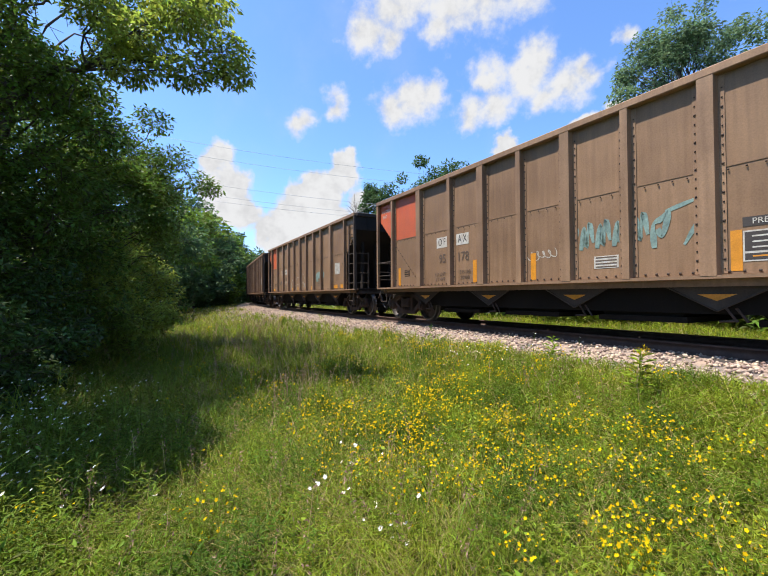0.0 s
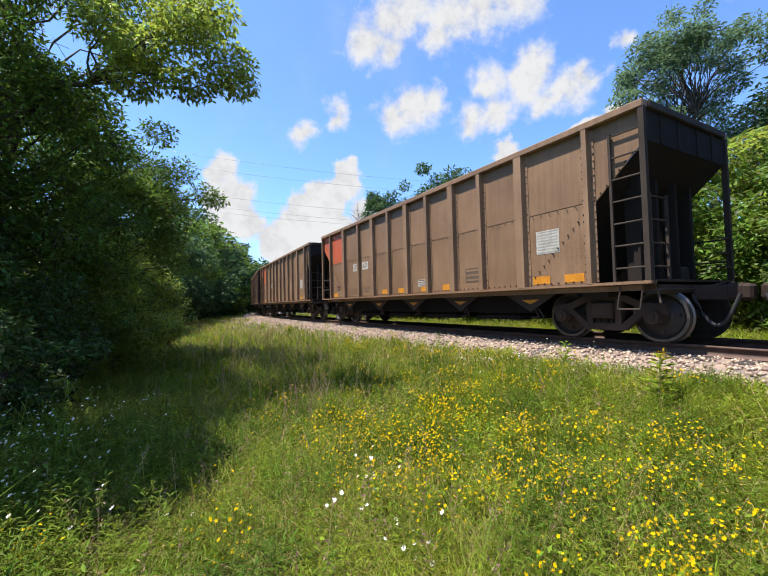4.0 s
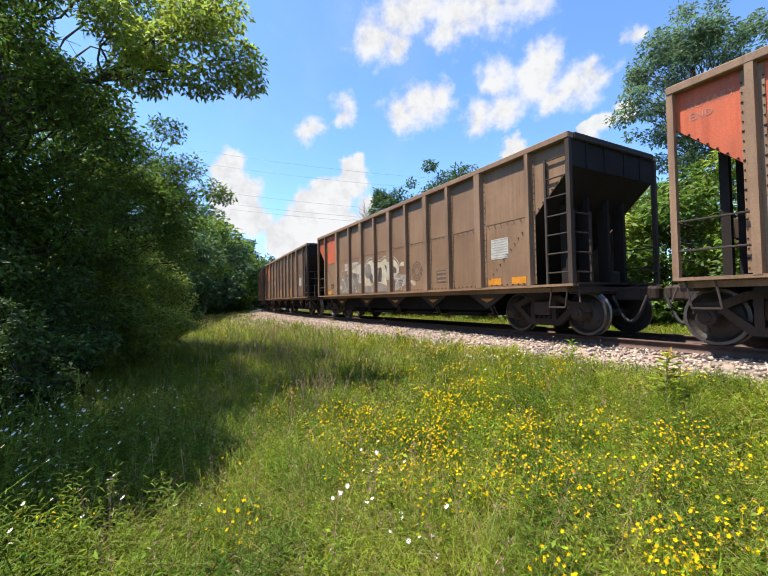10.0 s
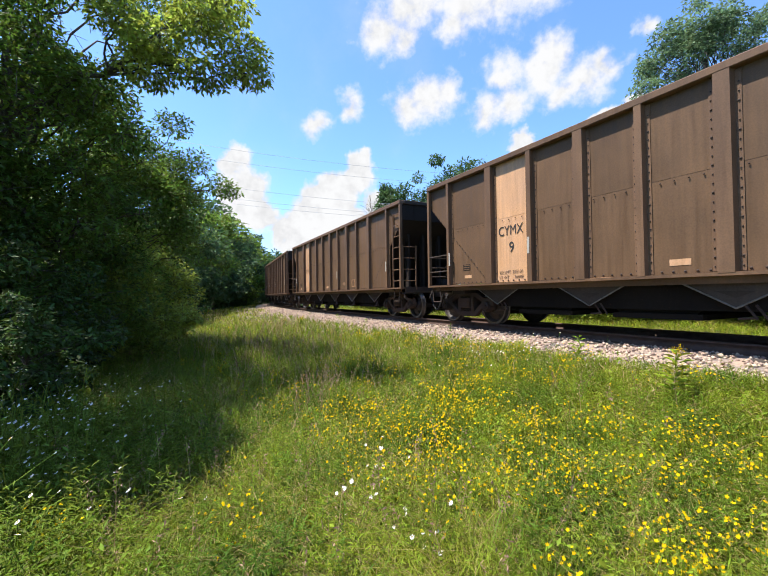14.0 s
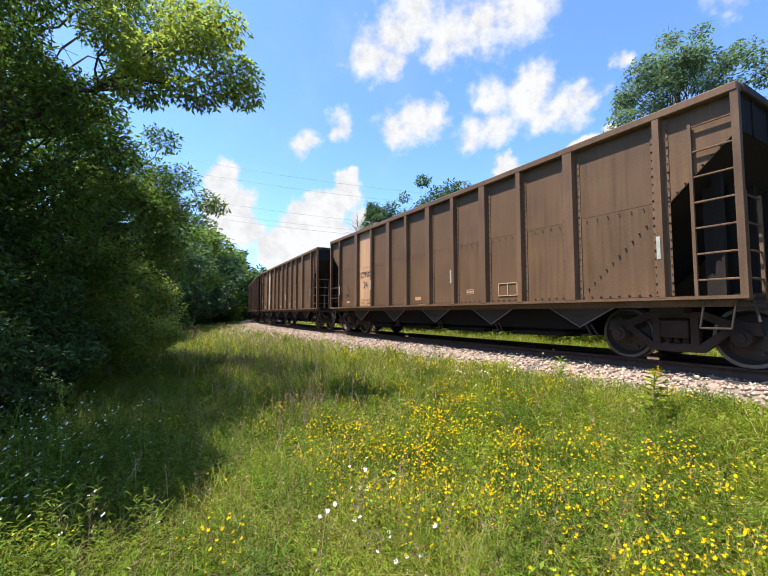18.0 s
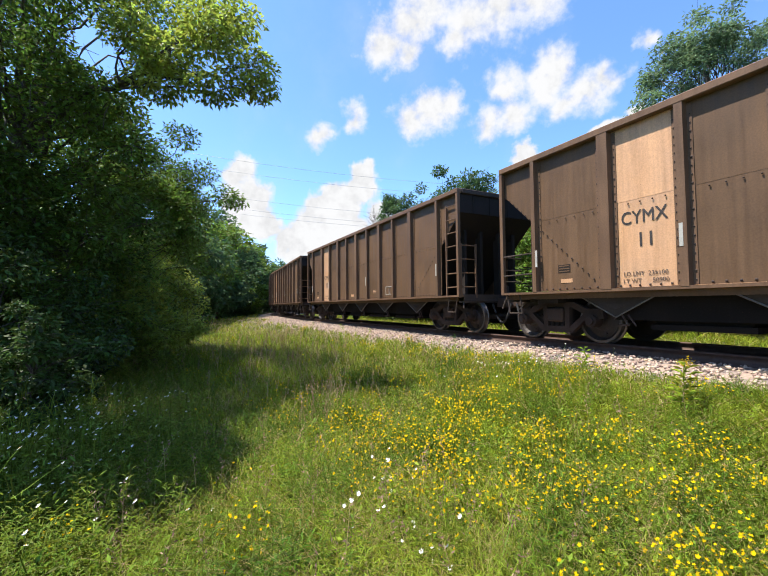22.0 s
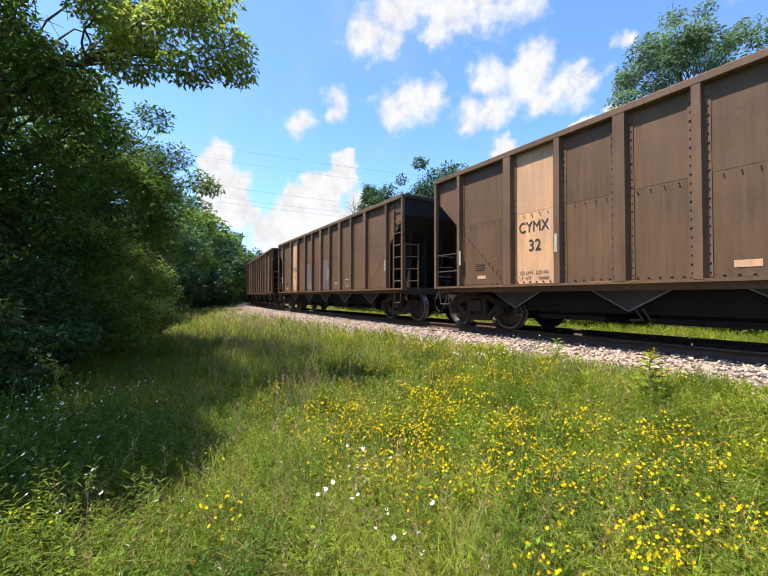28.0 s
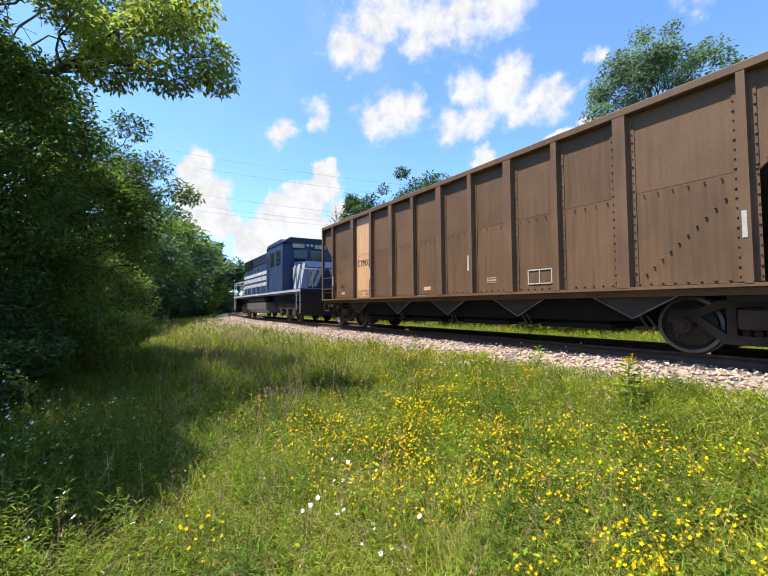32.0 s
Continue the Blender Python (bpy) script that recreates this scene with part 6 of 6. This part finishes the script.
def build_meadow():
    rng = np.random.default_rng(77)
    x, y, r = scatter(rng, 120000, 1.25, 60)
    d = side_of(x, y)
    open_ = (d < -2.30 + 0.25 * np.sin(x * 3.1) + 0.2 * np.sin(y * 2.3)) | (d > 2.5)
    near_bed = (d > -4.2) & (d < 0)
    keep = open_ & (~near_bed | (rng.uniform(size=len(x)) < np.interp(d, [-4.6, -3.6, -2.6], [0.95, 0.55, 0.3])))
    x, y, r, d = x[keep], y[keep], r[keep], d[keep]
    tall = 0.75 + 0.5 * patch(x, y, 0.5)
    h = rng.uniform(0.08, 0.28, len(x)) * tall * np.interp(d, [-9, -4.6, -2.9, 2.6, 5], [1.0, 0.95, 0.85, 0.6, 1.0])
    w = 0.0036 + 0.0022 * r ** 0.85 * rng.uniform(0.6, 1.3, len(x))
    blades("grass", x, y, r, h, w, 1.8, M_GRASS, rng, "tall uncut green meadow grass", "grass")
    tussocks(rng, "grass_tussocks", 6500, 1.3, 45, 0.10, 0.34, 1.0, "tussocks of arching green grass")
    tussocks(rng, "long_grass_tussocks", 1100, 1.4, 9, 0.20, 0.40, 0.8, "tussocks of long arching green grass blades")
    # the meadow goes on beside and behind the eye
    x, y, r = scatter(rng, 60000, 0.4, 22, 62, 302)
    d = side_of(x, y)
    keep = (d < -2.4) | (d > 2.7)
    x, y, r = x[keep], y[keep], r[keep]
    blades("meadow_grass", x, y, r, rng.uniform(0.10, 0.32, len(x)), 0.006 + 0.004 * r ** 0.85, 1.8, M_GRASS, rng, "uncut green meadow grass in the open", "grass")
    # dry seed stalks
    x, y, r = scatter(rng, 55000, 1.3, 45)
    d = side_of(x, y)
    keep = ((d < -3.2) | (d > 3)) & (rng.uniform(size=len(x)) < 0.15 + 0.85 * (patch(x, y, 0.9, 2.0) > 0.52))
    x, y, r, d = x[keep], y[keep], r[keep], d[keep]
    blades("dry_grass", x, y, r, rng.uniform(0.18, 0.50, len(x)) * np.interp(d, [-6, -3], [1, 0.6]), 0.0022 + 0.0010 * r ** 0.9, 2.1, M_STRAW, rng, "dry straw-coloured grass stalks", "grass")
    # broad-leaved herbs in clumps
    x, y, r = scatter(rng, 12000, 1.3, 17)
    d = side_of(x, y)
    keep = ((d < -2.9) | (d > 3)) & (patch(x, y, 0.7, 1.0) > 0.30)
    x, y, d = x[keep], y[keep], d[keep]
    c = np.stack([x, y, ground_z(x, y) + rng.uniform(0.10, 0.30, len(x)) * np.interp(d, [-7, -3], [1.1, 0.6])], 1)
    V, F = leaf_mesh(rng, c, rng.uniform(0.07, 0.17, len(x)), 110000, 0.0205, 0.9, -0.2)
    tagged(raw("herbs", V, F, M_HERB), "low broad-leaved meadow herbs among the grass", "herbs", kind="stuff")
    tall_herbs(rng, 13000, 28, "leafy_stalks", "upright leafy herb stalks in the meadow", M_HERB, 0.20, 0.50, 0.056, 22)
    tall_herbs(rng, 1600, 28, "tall_leafy_stalks", "tall leafy herbs along the shaded meadow edge", M_SHADE_HERB, 0.34, 0.64, 0.066, 11, -58, -24, 2.5)
    tall_herbs(rng, 34, 30, "herb_clumps", "dense dark green clumps of leafy herbs in the grass", M_CLUMP, 0.34, 0.56, 0.072, 9, at=((-0.9, 3.4, 0.20), (-0.5, 2.8, 0.18), (-1.3, 4.1, 0.25), (0.9, 3.1, 0.22), (0.3, 3.7, 0.2), (1.6, 4.4, 0.25), (0.5, 5.2, 0.3), (-0.4, 2.1, 0.15), (1.2, 2.3, 0.18), (2.2, 3.0, 0.2), (2.0, 5.6, 0.3), (-0.6, 5.0, 0.25), (-1.6, 3.3, 0.2), (-0.3, 6.3, 0.3), (1.1, 6.6, 0.3)))
    # long dry stalks laid over by the wind
    x, y, r = scatter(rng, 1500, 1.5, 9, -50, 55)
    keep = side_of(x, y) < -4
    x, y, r = x[keep], y[keep], r[keep]
    blades("bent_straw", x, y, r, rng.uniform(0.25, 0.48, len(x)), 0.0035 + 0.0008 * r, 2.6, M_STRAW, rng, "long bent straw stalks lying over the grass", "grass")
    seed_heads(rng)
    white_stand(rng)


def seed_heads(rng):
    """Grass stalks with loose brownish seed heads, in drifts."""
    xs, ys = [], []
    for cx, cy, q, n in ((-0.75, 4.9, 0.35, 60), (1.9, 7.2, 0.8, 120), (3.6, 6.0, 0.9, 150), (-2.2, 9.5, 1.2, 120), (-3.0, 13.0, 1.6, 200), (2.9, 4.2, 0.6, 90), (0.2, 2.3, 0.5, 40), (-1.3, 2.6, 0.7, 40), (-1.6, 6.2, 0.8, 60)):
        xs.append(cx + rng.normal(size=n) * q), ys.append(cy + rng.normal(size=n) * q)
    x, y = np.concatenate(xs), np.concatenate(ys)
    keep = side_of(x, y) < -4.4
    x, y = x[keep], y[keep]
    n = len(x)
    g = ground_z(x, y)
    h = rng.uniform(0.38, 0.62, n)
    tx, ty = rng.normal(size=n) * 0.14, rng.normal(size=n) * 0.14
    w = 0.0016 + 0.0004 * np.hypot(x, y)
    sv = np.stack([np.stack([x - w, y, g], 1), np.stack([x + w, y, g], 1), np.stack([x + tx + w * 0.5, y + ty, g + h], 1), np.stack([x + tx - w * 0.5, y + ty, g + h], 1)], 1).reshape(-1, 3)
    k = np.arange(n)[:, None] * 4
    tagged(raw("seed_stalks", sv, np.concatenate([k + [0, 1, 2], k + [0, 2, 3]]), M_STRAW), "thin straw-coloured stalks of seeding grass", "grass", kind="stuff")
    m = 16
    i = np.repeat(np.arange(n), m)
    u = np.tile(np.linspace(0.72, 1.06, m), n)
    o = np.stack([x[i] + tx[i] * u, y[i] + ty[i] * u, g[i] + h[i] * u], 1) + rng.normal(size=(n * m, 3)) * [0.012, 0.012, 0.006]
    d = rng.normal(size=(n * m, 3)) * [0.6, 0.6, 0.4] + [0, 0, 0.5]
    d /= np.linalg.norm(d, axis=1)[:, None]
    e = np.cross(d, rng.normal(size=(n * m, 3)))
    e /= np.linalg.norm(e, axis=1)[:, None]
    s = (0.010 * (1 + 0.05 * np.hypot(x, y)))[i][:, None]
    v = np.stack([o, o + d * s + e * s * 0.35, o + d * s * 2.0, o + d * s - e * s * 0.35], 1).reshape(-1, 3)
    k = np.arange(n * m)[:, None] * 4
    tagged(raw("grass_seed_heads", v, np.concatenate([k + [0, 1, 2], k + [0, 2, 3]]), M_PINK), "loose pinkish-brown grass seed heads", "grass", kind="stuff")


def white_stand(rng):
    """A stand of tall branching weeds with many small white flower heads in the shade."""
    xs, ys = [], []
    for cx, cy, q, n in ((-2.35, 2.75, 0.26, 34), (-2.75, 3.1, 0.28, 34), (-3.1, 3.6, 0.28, 30), (-2.6, 4.1, 0.2, 12), (-2.15, 3.55, 0.3, 10), (-2.0, 2.3, 0.22, 16)):
        xs.append(cx + rng.normal(size=n) * q), ys.append(cy + rng.normal(size=n) * q)
    x, y = np.concatenate(xs), np.concatenate(ys)
    n = len(x)
    g = ground_z(x, y)
    h = rng.uniform(0.42, 0.80, n)
    paths, C = [], []
    for q in range(n):
        top = np.array([x[q] + rng.normal() * 0.06, y[q] + rng.normal() * 0.06, g[q] + h[q]])
        paths.append((bent(rng, (x[q], y[q], g[q]), top, 5, 0.0), 0.005, 0.003))
        for _ in range(2):
            b = top + np.array([rng.normal() * 0.075, rng.normal() * 0.075, rng.uniform(-0.04, 0.06)])
            paths.append((bent(rng, top - [0, 0, 0.12], b, 4, 0.0), 0.003, 0.002))
            C.append(b)
    V, F = limb_tubes(paths, 3)
    tagged(raw("white_weed_stems", V, F, M_SHADE_HERB), "branching green stems of the white-flowered weeds", "herbs", kind="stuff")
    c = np.stack([x, y, g + h * 0.5], 1)
    V, F = leaf_mesh(rng, c, h * 0.42, n * 45, 0.032, 1.0, 0.1, 0.24)
    tagged(raw("white_weed_leaves", V, F, M_SHADE_HERB), "narrow dark green leaves of the white-flowered weeds", "herbs", kind="stuff")
    C = np.array(C)
    r = rng.uniform(0.007, 0.0125, len(C))
    flower_heads("white_weed_flowers", C[:, 0], C[:, 1], C[:, 2], r, 8, M_WHITE, rng, "clusters of small white flower heads in the shade", "flowers")
    flower_heads("white_weed_eyes", C[:, 0], C[:, 1], C[:, 2] + 0.003, r * 0.4, 4, M_EYE, rng, "yellow middles of the small white flowers", "flowers")


def tall_herbs(rng, n, leaves, name, label, material, hmin, hmax, size, r1, a0=-55, a1=50, r0=1.7, at=()):
    """Upright stems with narrow leaves all the way up."""
    x, y, r = scatter(rng, n, r0, r1, a0, a1)
    if at:
        x = np.concatenate([cx + rng.normal(size=n) * q for cx, cy, q in at])
        y = np.concatenate([cy + rng.normal(size=n) * q for cx, cy, q in at])
    d = side_of(x, y)
    keep = ((d < -3.0) | (d > 3.2)) & (patch(x, y, 1.3, 4.0) + 0.2 * (x < 0) > 0.36)
    x, y, d = x[keep], y[keep], d[keep]
    n = len(x)
    h = rng.uniform(hmin, hmax, n) * np.interp(d, [-7, -3], [1, 0.7])
    z = ground_z(x, y)
    tx, ty = rng.normal(size=n) * 0.28, rng.normal(size=n) * 0.28
    u = np.tile((np.arange(leaves) + 0.5) / leaves, n)
    i = np.repeat(np.arange(n), leaves)
    an = np.tile(np.arange(leaves) * 2.4, n) + np.repeat(rng.uniform(0, 6.28, n), leaves) + rng.normal(size=n * leaves) * 0.3
    o = np.stack([x[i] + tx[i] * u * h[i], y[i] + ty[i] * u * h[i], z[i] + h[i] * (0.15 + 0.85 * u)], 1)
    L = (size * (1.2 - 0.65 * u) * rng.uniform(0.7, 1.3, len(u)))[:, None]
    dr = np.stack([np.cos(an), np.sin(an), rng.uniform(0.2, 0.9, len(u))], 1)
    sd = np.stack([-np.sin(an), np.cos(an), 0 * an], 1)
    v = np.stack([o, o + dr * L * 0.5 + sd * L * 0.075, o + dr * L - [0, 0, 0.22] * L, o + dr * L * 0.5 - sd * L * 0.075], 1).reshape(-1, 3)
    k = np.arange(len(u))[:, None] * 4
    f = np.concatenate([k + [0, 1, 2], k + [0, 2, 3]])
    w = 0.0016 + 0.0002 * np.hypot(x, y)
    sv = np.stack([np.stack([x - w, y, z], 1), np.stack([x + w, y, z], 1), np.stack([x + tx * h + w * 0.4, y + ty * h, z + h], 1), np.stack([x + tx * h - w * 0.4, y + ty * h, z + h], 1)], 1).reshape(-1, 3)
    k = np.arange(n)[:, None] * 4 + len(v)
    f = np.concatenate([f, k + [0, 1, 2], k + [0, 2, 3]])
    tagged(raw(name, np.concatenate([v, sv]), f, material), label, "herbs", kind="stuff")


def flower_heads(name, x, y, z, r, petals, material, rng, label, category, eye=None):
    n = len(x)
    P = []
    tx, ty = rng.normal(size=n) * 0.35 + 0.2, rng.normal(size=n) * 0.35 + 0.3
    a0 = rng.uniform(0, 6.28, n)
    for i in range(petals * 2):
        an = a0 + 3.14159 * i / petals
        q = r * (1.0 if i % 2 == 0 else 0.62)
        px, py = np.cos(an) * q, np.sin(an) * q
        P.append(np.stack([x + px, y + py, z + px * tx + py * ty + (0.25 * r if i % 2 == 0 else 0)], 1))
    P.append(np.stack([x, y, z - 0.02 * r], 1))
    m = petals * 2
    v = np.stack(P, 1).reshape(-1, 3)
    k = np.arange(n)[:, None] * (m + 1)
    f = np.concatenate([k + [i, (i + 1) % m, m] for i in range(m)])
    ob = raw(name, v, f, material)
    tagged(ob, label, category, kind="stuff")
    # thin stems under the heads
    g = ground_z(x, y)
    w = 0.0012 + 0.0002 * np.hypot(x, y)
    sx, sy = rng.normal(size=n) * 0.11, rng.normal(size=n) * 0.11
    v = np.stack([np.stack([x + sx - w, y + sy, g], 1), np.stack([x + sx + w, y + sy, g], 1), np.stack([x + w * 0.6, y, z], 1), np.stack([x - w * 0.6, y, z], 1)], 1).reshape(-1, 3)
    k = np.arange(n)[:, None] * 4
    return v, np.concatenate([k + [0, 1, 2], k + [0, 2, 3]])


def build_flowers():
    rng = np.random.default_rng(88)
    stems = []
    # yellow flowers gather in drifts
    x, y, r = scatter(rng, 7000, 1.6, 18, -40, 58)
    d = side_of(x, y)
    w = (0.10 + 0.9 * np.clip(patch(x, y, 1.1, 0.7) * 2.4 - 0.95, 0, 1)) * (0.35 + 0.65 * np.clip(patch(x, y, 2.9, 3.1) * 2 - 0.4, 0, 1)) * np.interp(x / np.maximum(y, 0.1), [-0.75, -0.35, -0.05, 1.0], [0.15, 0.3, 1.0, 0.8])
    w = w * np.interp(r, [1.6, 2.2, 3.2, 4.5], [0.30, 0.50, 0.85, 1.0]) * 0.45
    for cx, cy, q in ((1.4, 5.4, 1.0), (0.5, 4.1, 0.6), (1.15, 3.8, 0.55), (0.35, 3.0, 0.4), (2.0, 3.2, 0.3), (2.2, 5.2, 0.6), (0.4, 6.3, 0.7), (-0.2, 4.6, 0.3), (1.7, 6.6, 0.7)):
        w = w + 0.38 * np.exp(-((x - cx) ** 2 + (y - cy) ** 2) / (2 * q * q * 0.6)) * (0.3 + 0.7 * np.clip(patch(x, y, 3.4, 1.1) * 2 - 0.5, 0, 1))
    keep = (d < -3.4) & (rng.uniform(size=len(x)) < w * 0.5)
    x, y = x[keep], y[keep]
    m = rng.integers(1, 38, len(x))
    x, y = np.repeat(x, m), np.repeat(y, m)
    x, y = x + rng.normal(size=len(x)) * 0.075, y + rng.normal(size=len(x)) * 0.075
    d = side_of(x, y)
    z = ground_z(x, y) + rng.uniform(0.28, 0.50, len(x)) * np.interp(d, [-7, -3.4], [1.0, 0.85])
    stems.append(flower_heads("yellow_flowers", x, y, z, rng.uniform(0.005, 0.0098, len(x)) * (1 + 0.06 * np.hypot(x, y)), 5, M_YELLOW, rng, "small bright yellow meadow flowers in drifts", "flowers"))
    # white daisies
    xs, ys = [], []
    for cx, cy, q, n in ((0.1, 1.95, 0.12, 10), (-0.1, 2.85, 0.10, 5), (0.1, 2.7, 0.12, 5), (-0.2, 2.2, 0.12, 6), (-0.05, 2.5, 0.10, 2), (1.65, 5.9, 0.4, 20), (2.6, 6.0, 0.6, 14), (-1.2, 2.4, 0.3, 5)):
        xs.append(cx + rng.normal(size=n) * q), ys.append(cy + rng.normal(size=n) * q * 0.8)
    x, y = np.concatenate(xs), np.concatenate(ys)
    z = ground_z(x, y) + rng.uniform(0.32, 0.50, len(x))
    r = rng.uniform(0.009, 0.0155, len(x)) * 0.95
    z = z + np.where(x < -1.9, 0.12, 0)
    stems.append(flower_heads("white_flowers", x, y, z, r, 8, M_WHITE, rng, "small white daisy-like meadow flowers", "flowers"))
    flower_heads("flower_eyes", x, y, z + 0.004, r * 0.36, 4, M_EYE, rng, "yellow middles of the white flowers", "flowers")
    V = np.concatenate([s[0] for s in stems])
    F = np.concatenate([stems[0][1], stems[1][1] + len(stems[0][0])])
    tagged(raw("flower_stems", V, F, M_HERB), "thin green stems of the meadow flowers", "flowers", kind="stuff")


def weed(x, y, h, n, size, seed, label, top=False):
    """A tall single weed with long leaves round its stem."""
    rng = np.random.default_rng(seed)
    z = float(ground_z(x, y))
    t = thing("weed", label, "plant", "tall weeds by the ballast")
    V, F = limb_tubes([(bent(rng, (x, y, z), (x + 0.04, y, z + h), 6, 0.0), 0.012, 0.005)], 6)
    raw("stem", V, F, M_HERB, t)
    V, F = [], []
    for i in range(n):
        u = 0.12 + 0.85 * i / n
        an = i * 2.4
        L = size * (1.15 - 0.6 * u) * rng.uniform(0.8, 1.2)
        o = np.array([x + 0.04 * u, y, z + h * u])
        dr = np.array([math.cos(an), math.sin(an), 0.55])
        sd = np.array([-math.sin(an), math.cos(an), 0]) * L * 0.16
        p1, p2 = o + dr * L * 0.5, o + dr * L * 0.95 + np.array([0, 0, -0.25 * L])
        k = len(V)
        V += [o, p1 + sd, p2, p1 - sd, p1 - np.array([0, 0, 0.02])]
        F += [(k, k + 4, k + 1), (k + 1, k + 4, k + 2), (k + 2, k + 4, k + 3), (k + 3, k + 4, k)]
    raw("foliage", np.array(V), np.array(F), M_HERB, t)
    if top:
        V, F = leaf_mesh(rng, np.array([[x + 0.04, y, z + h]]), np.array([0.09]), 60, 0.012, 0.5, 0)
        raw("flower_head", V, F, M_YELLOW, t)


build_meadow()
build_flowers()
weed(2.95, 4.02, 0.62, 34, 0.22, 1, "tall green weed with a yellow head beside the ballast", True)
weed(4.65, 6.30, 0.26, 12, 0.09, 2, "slender weed with a yellow-green head on the ballast", True)
weed(3.1, 6.3, 0.45, 16, 0.2, 3, "green weed in the grass near the ballast")
for i, (s, sd) in enumerate(((11, -1.9), (13.5, -2.0), (17, -1.8), (16.2, -2.0), (21, -1.9), (8.8, -1.7))):
    x, y, _ = on_track(s, sd)
    weed(float(x), float(y), 0.30 + 0.05 * (i % 3), 12, 0.12, 10 + i, "small weed growing in the ballast")


# ---------------------------------------------------------------- what moves
def motions():
    for car, k in CARS:
        mid = car_start(k) + ((L1 if k < 9 else L2) - GAP) / 2
        walk(car, [(i * 0.5, rail_pose(mid + train_s(i * 0.5))) for i in range(65)])
    mid = car_start(22) + 9.2 - 0.3
    walk(LOCO, [(i * 0.5, rail_pose(mid + train_s(i * 0.5), 5.2)) for i in range(65)])
    # every wheelset rolls alike: the fore and the aft axle of a truck are keyed once and shared
    first = {}
    for ob in [o for o in bpy.data.objects if o.name.startswith("wheelset")]:
        x = round(ob.location.x, 2)
        if x not in first:
            walk(ob, [(i / 30, pose(x, 0, WHEEL_R) @ Matrix.Rotation((train_s(i / 30) - train_s(0)) / WHEEL_R, 4, "Y")) for i in range(961)])
            first[x] = ob
        else:
            ob.rotation_mode = "QUATERNION"
            ob.animation_data_create().action = first[x].animation_data.action
            ob.animation_data.action_slot = first[x].animation_data.action_slot


motions()
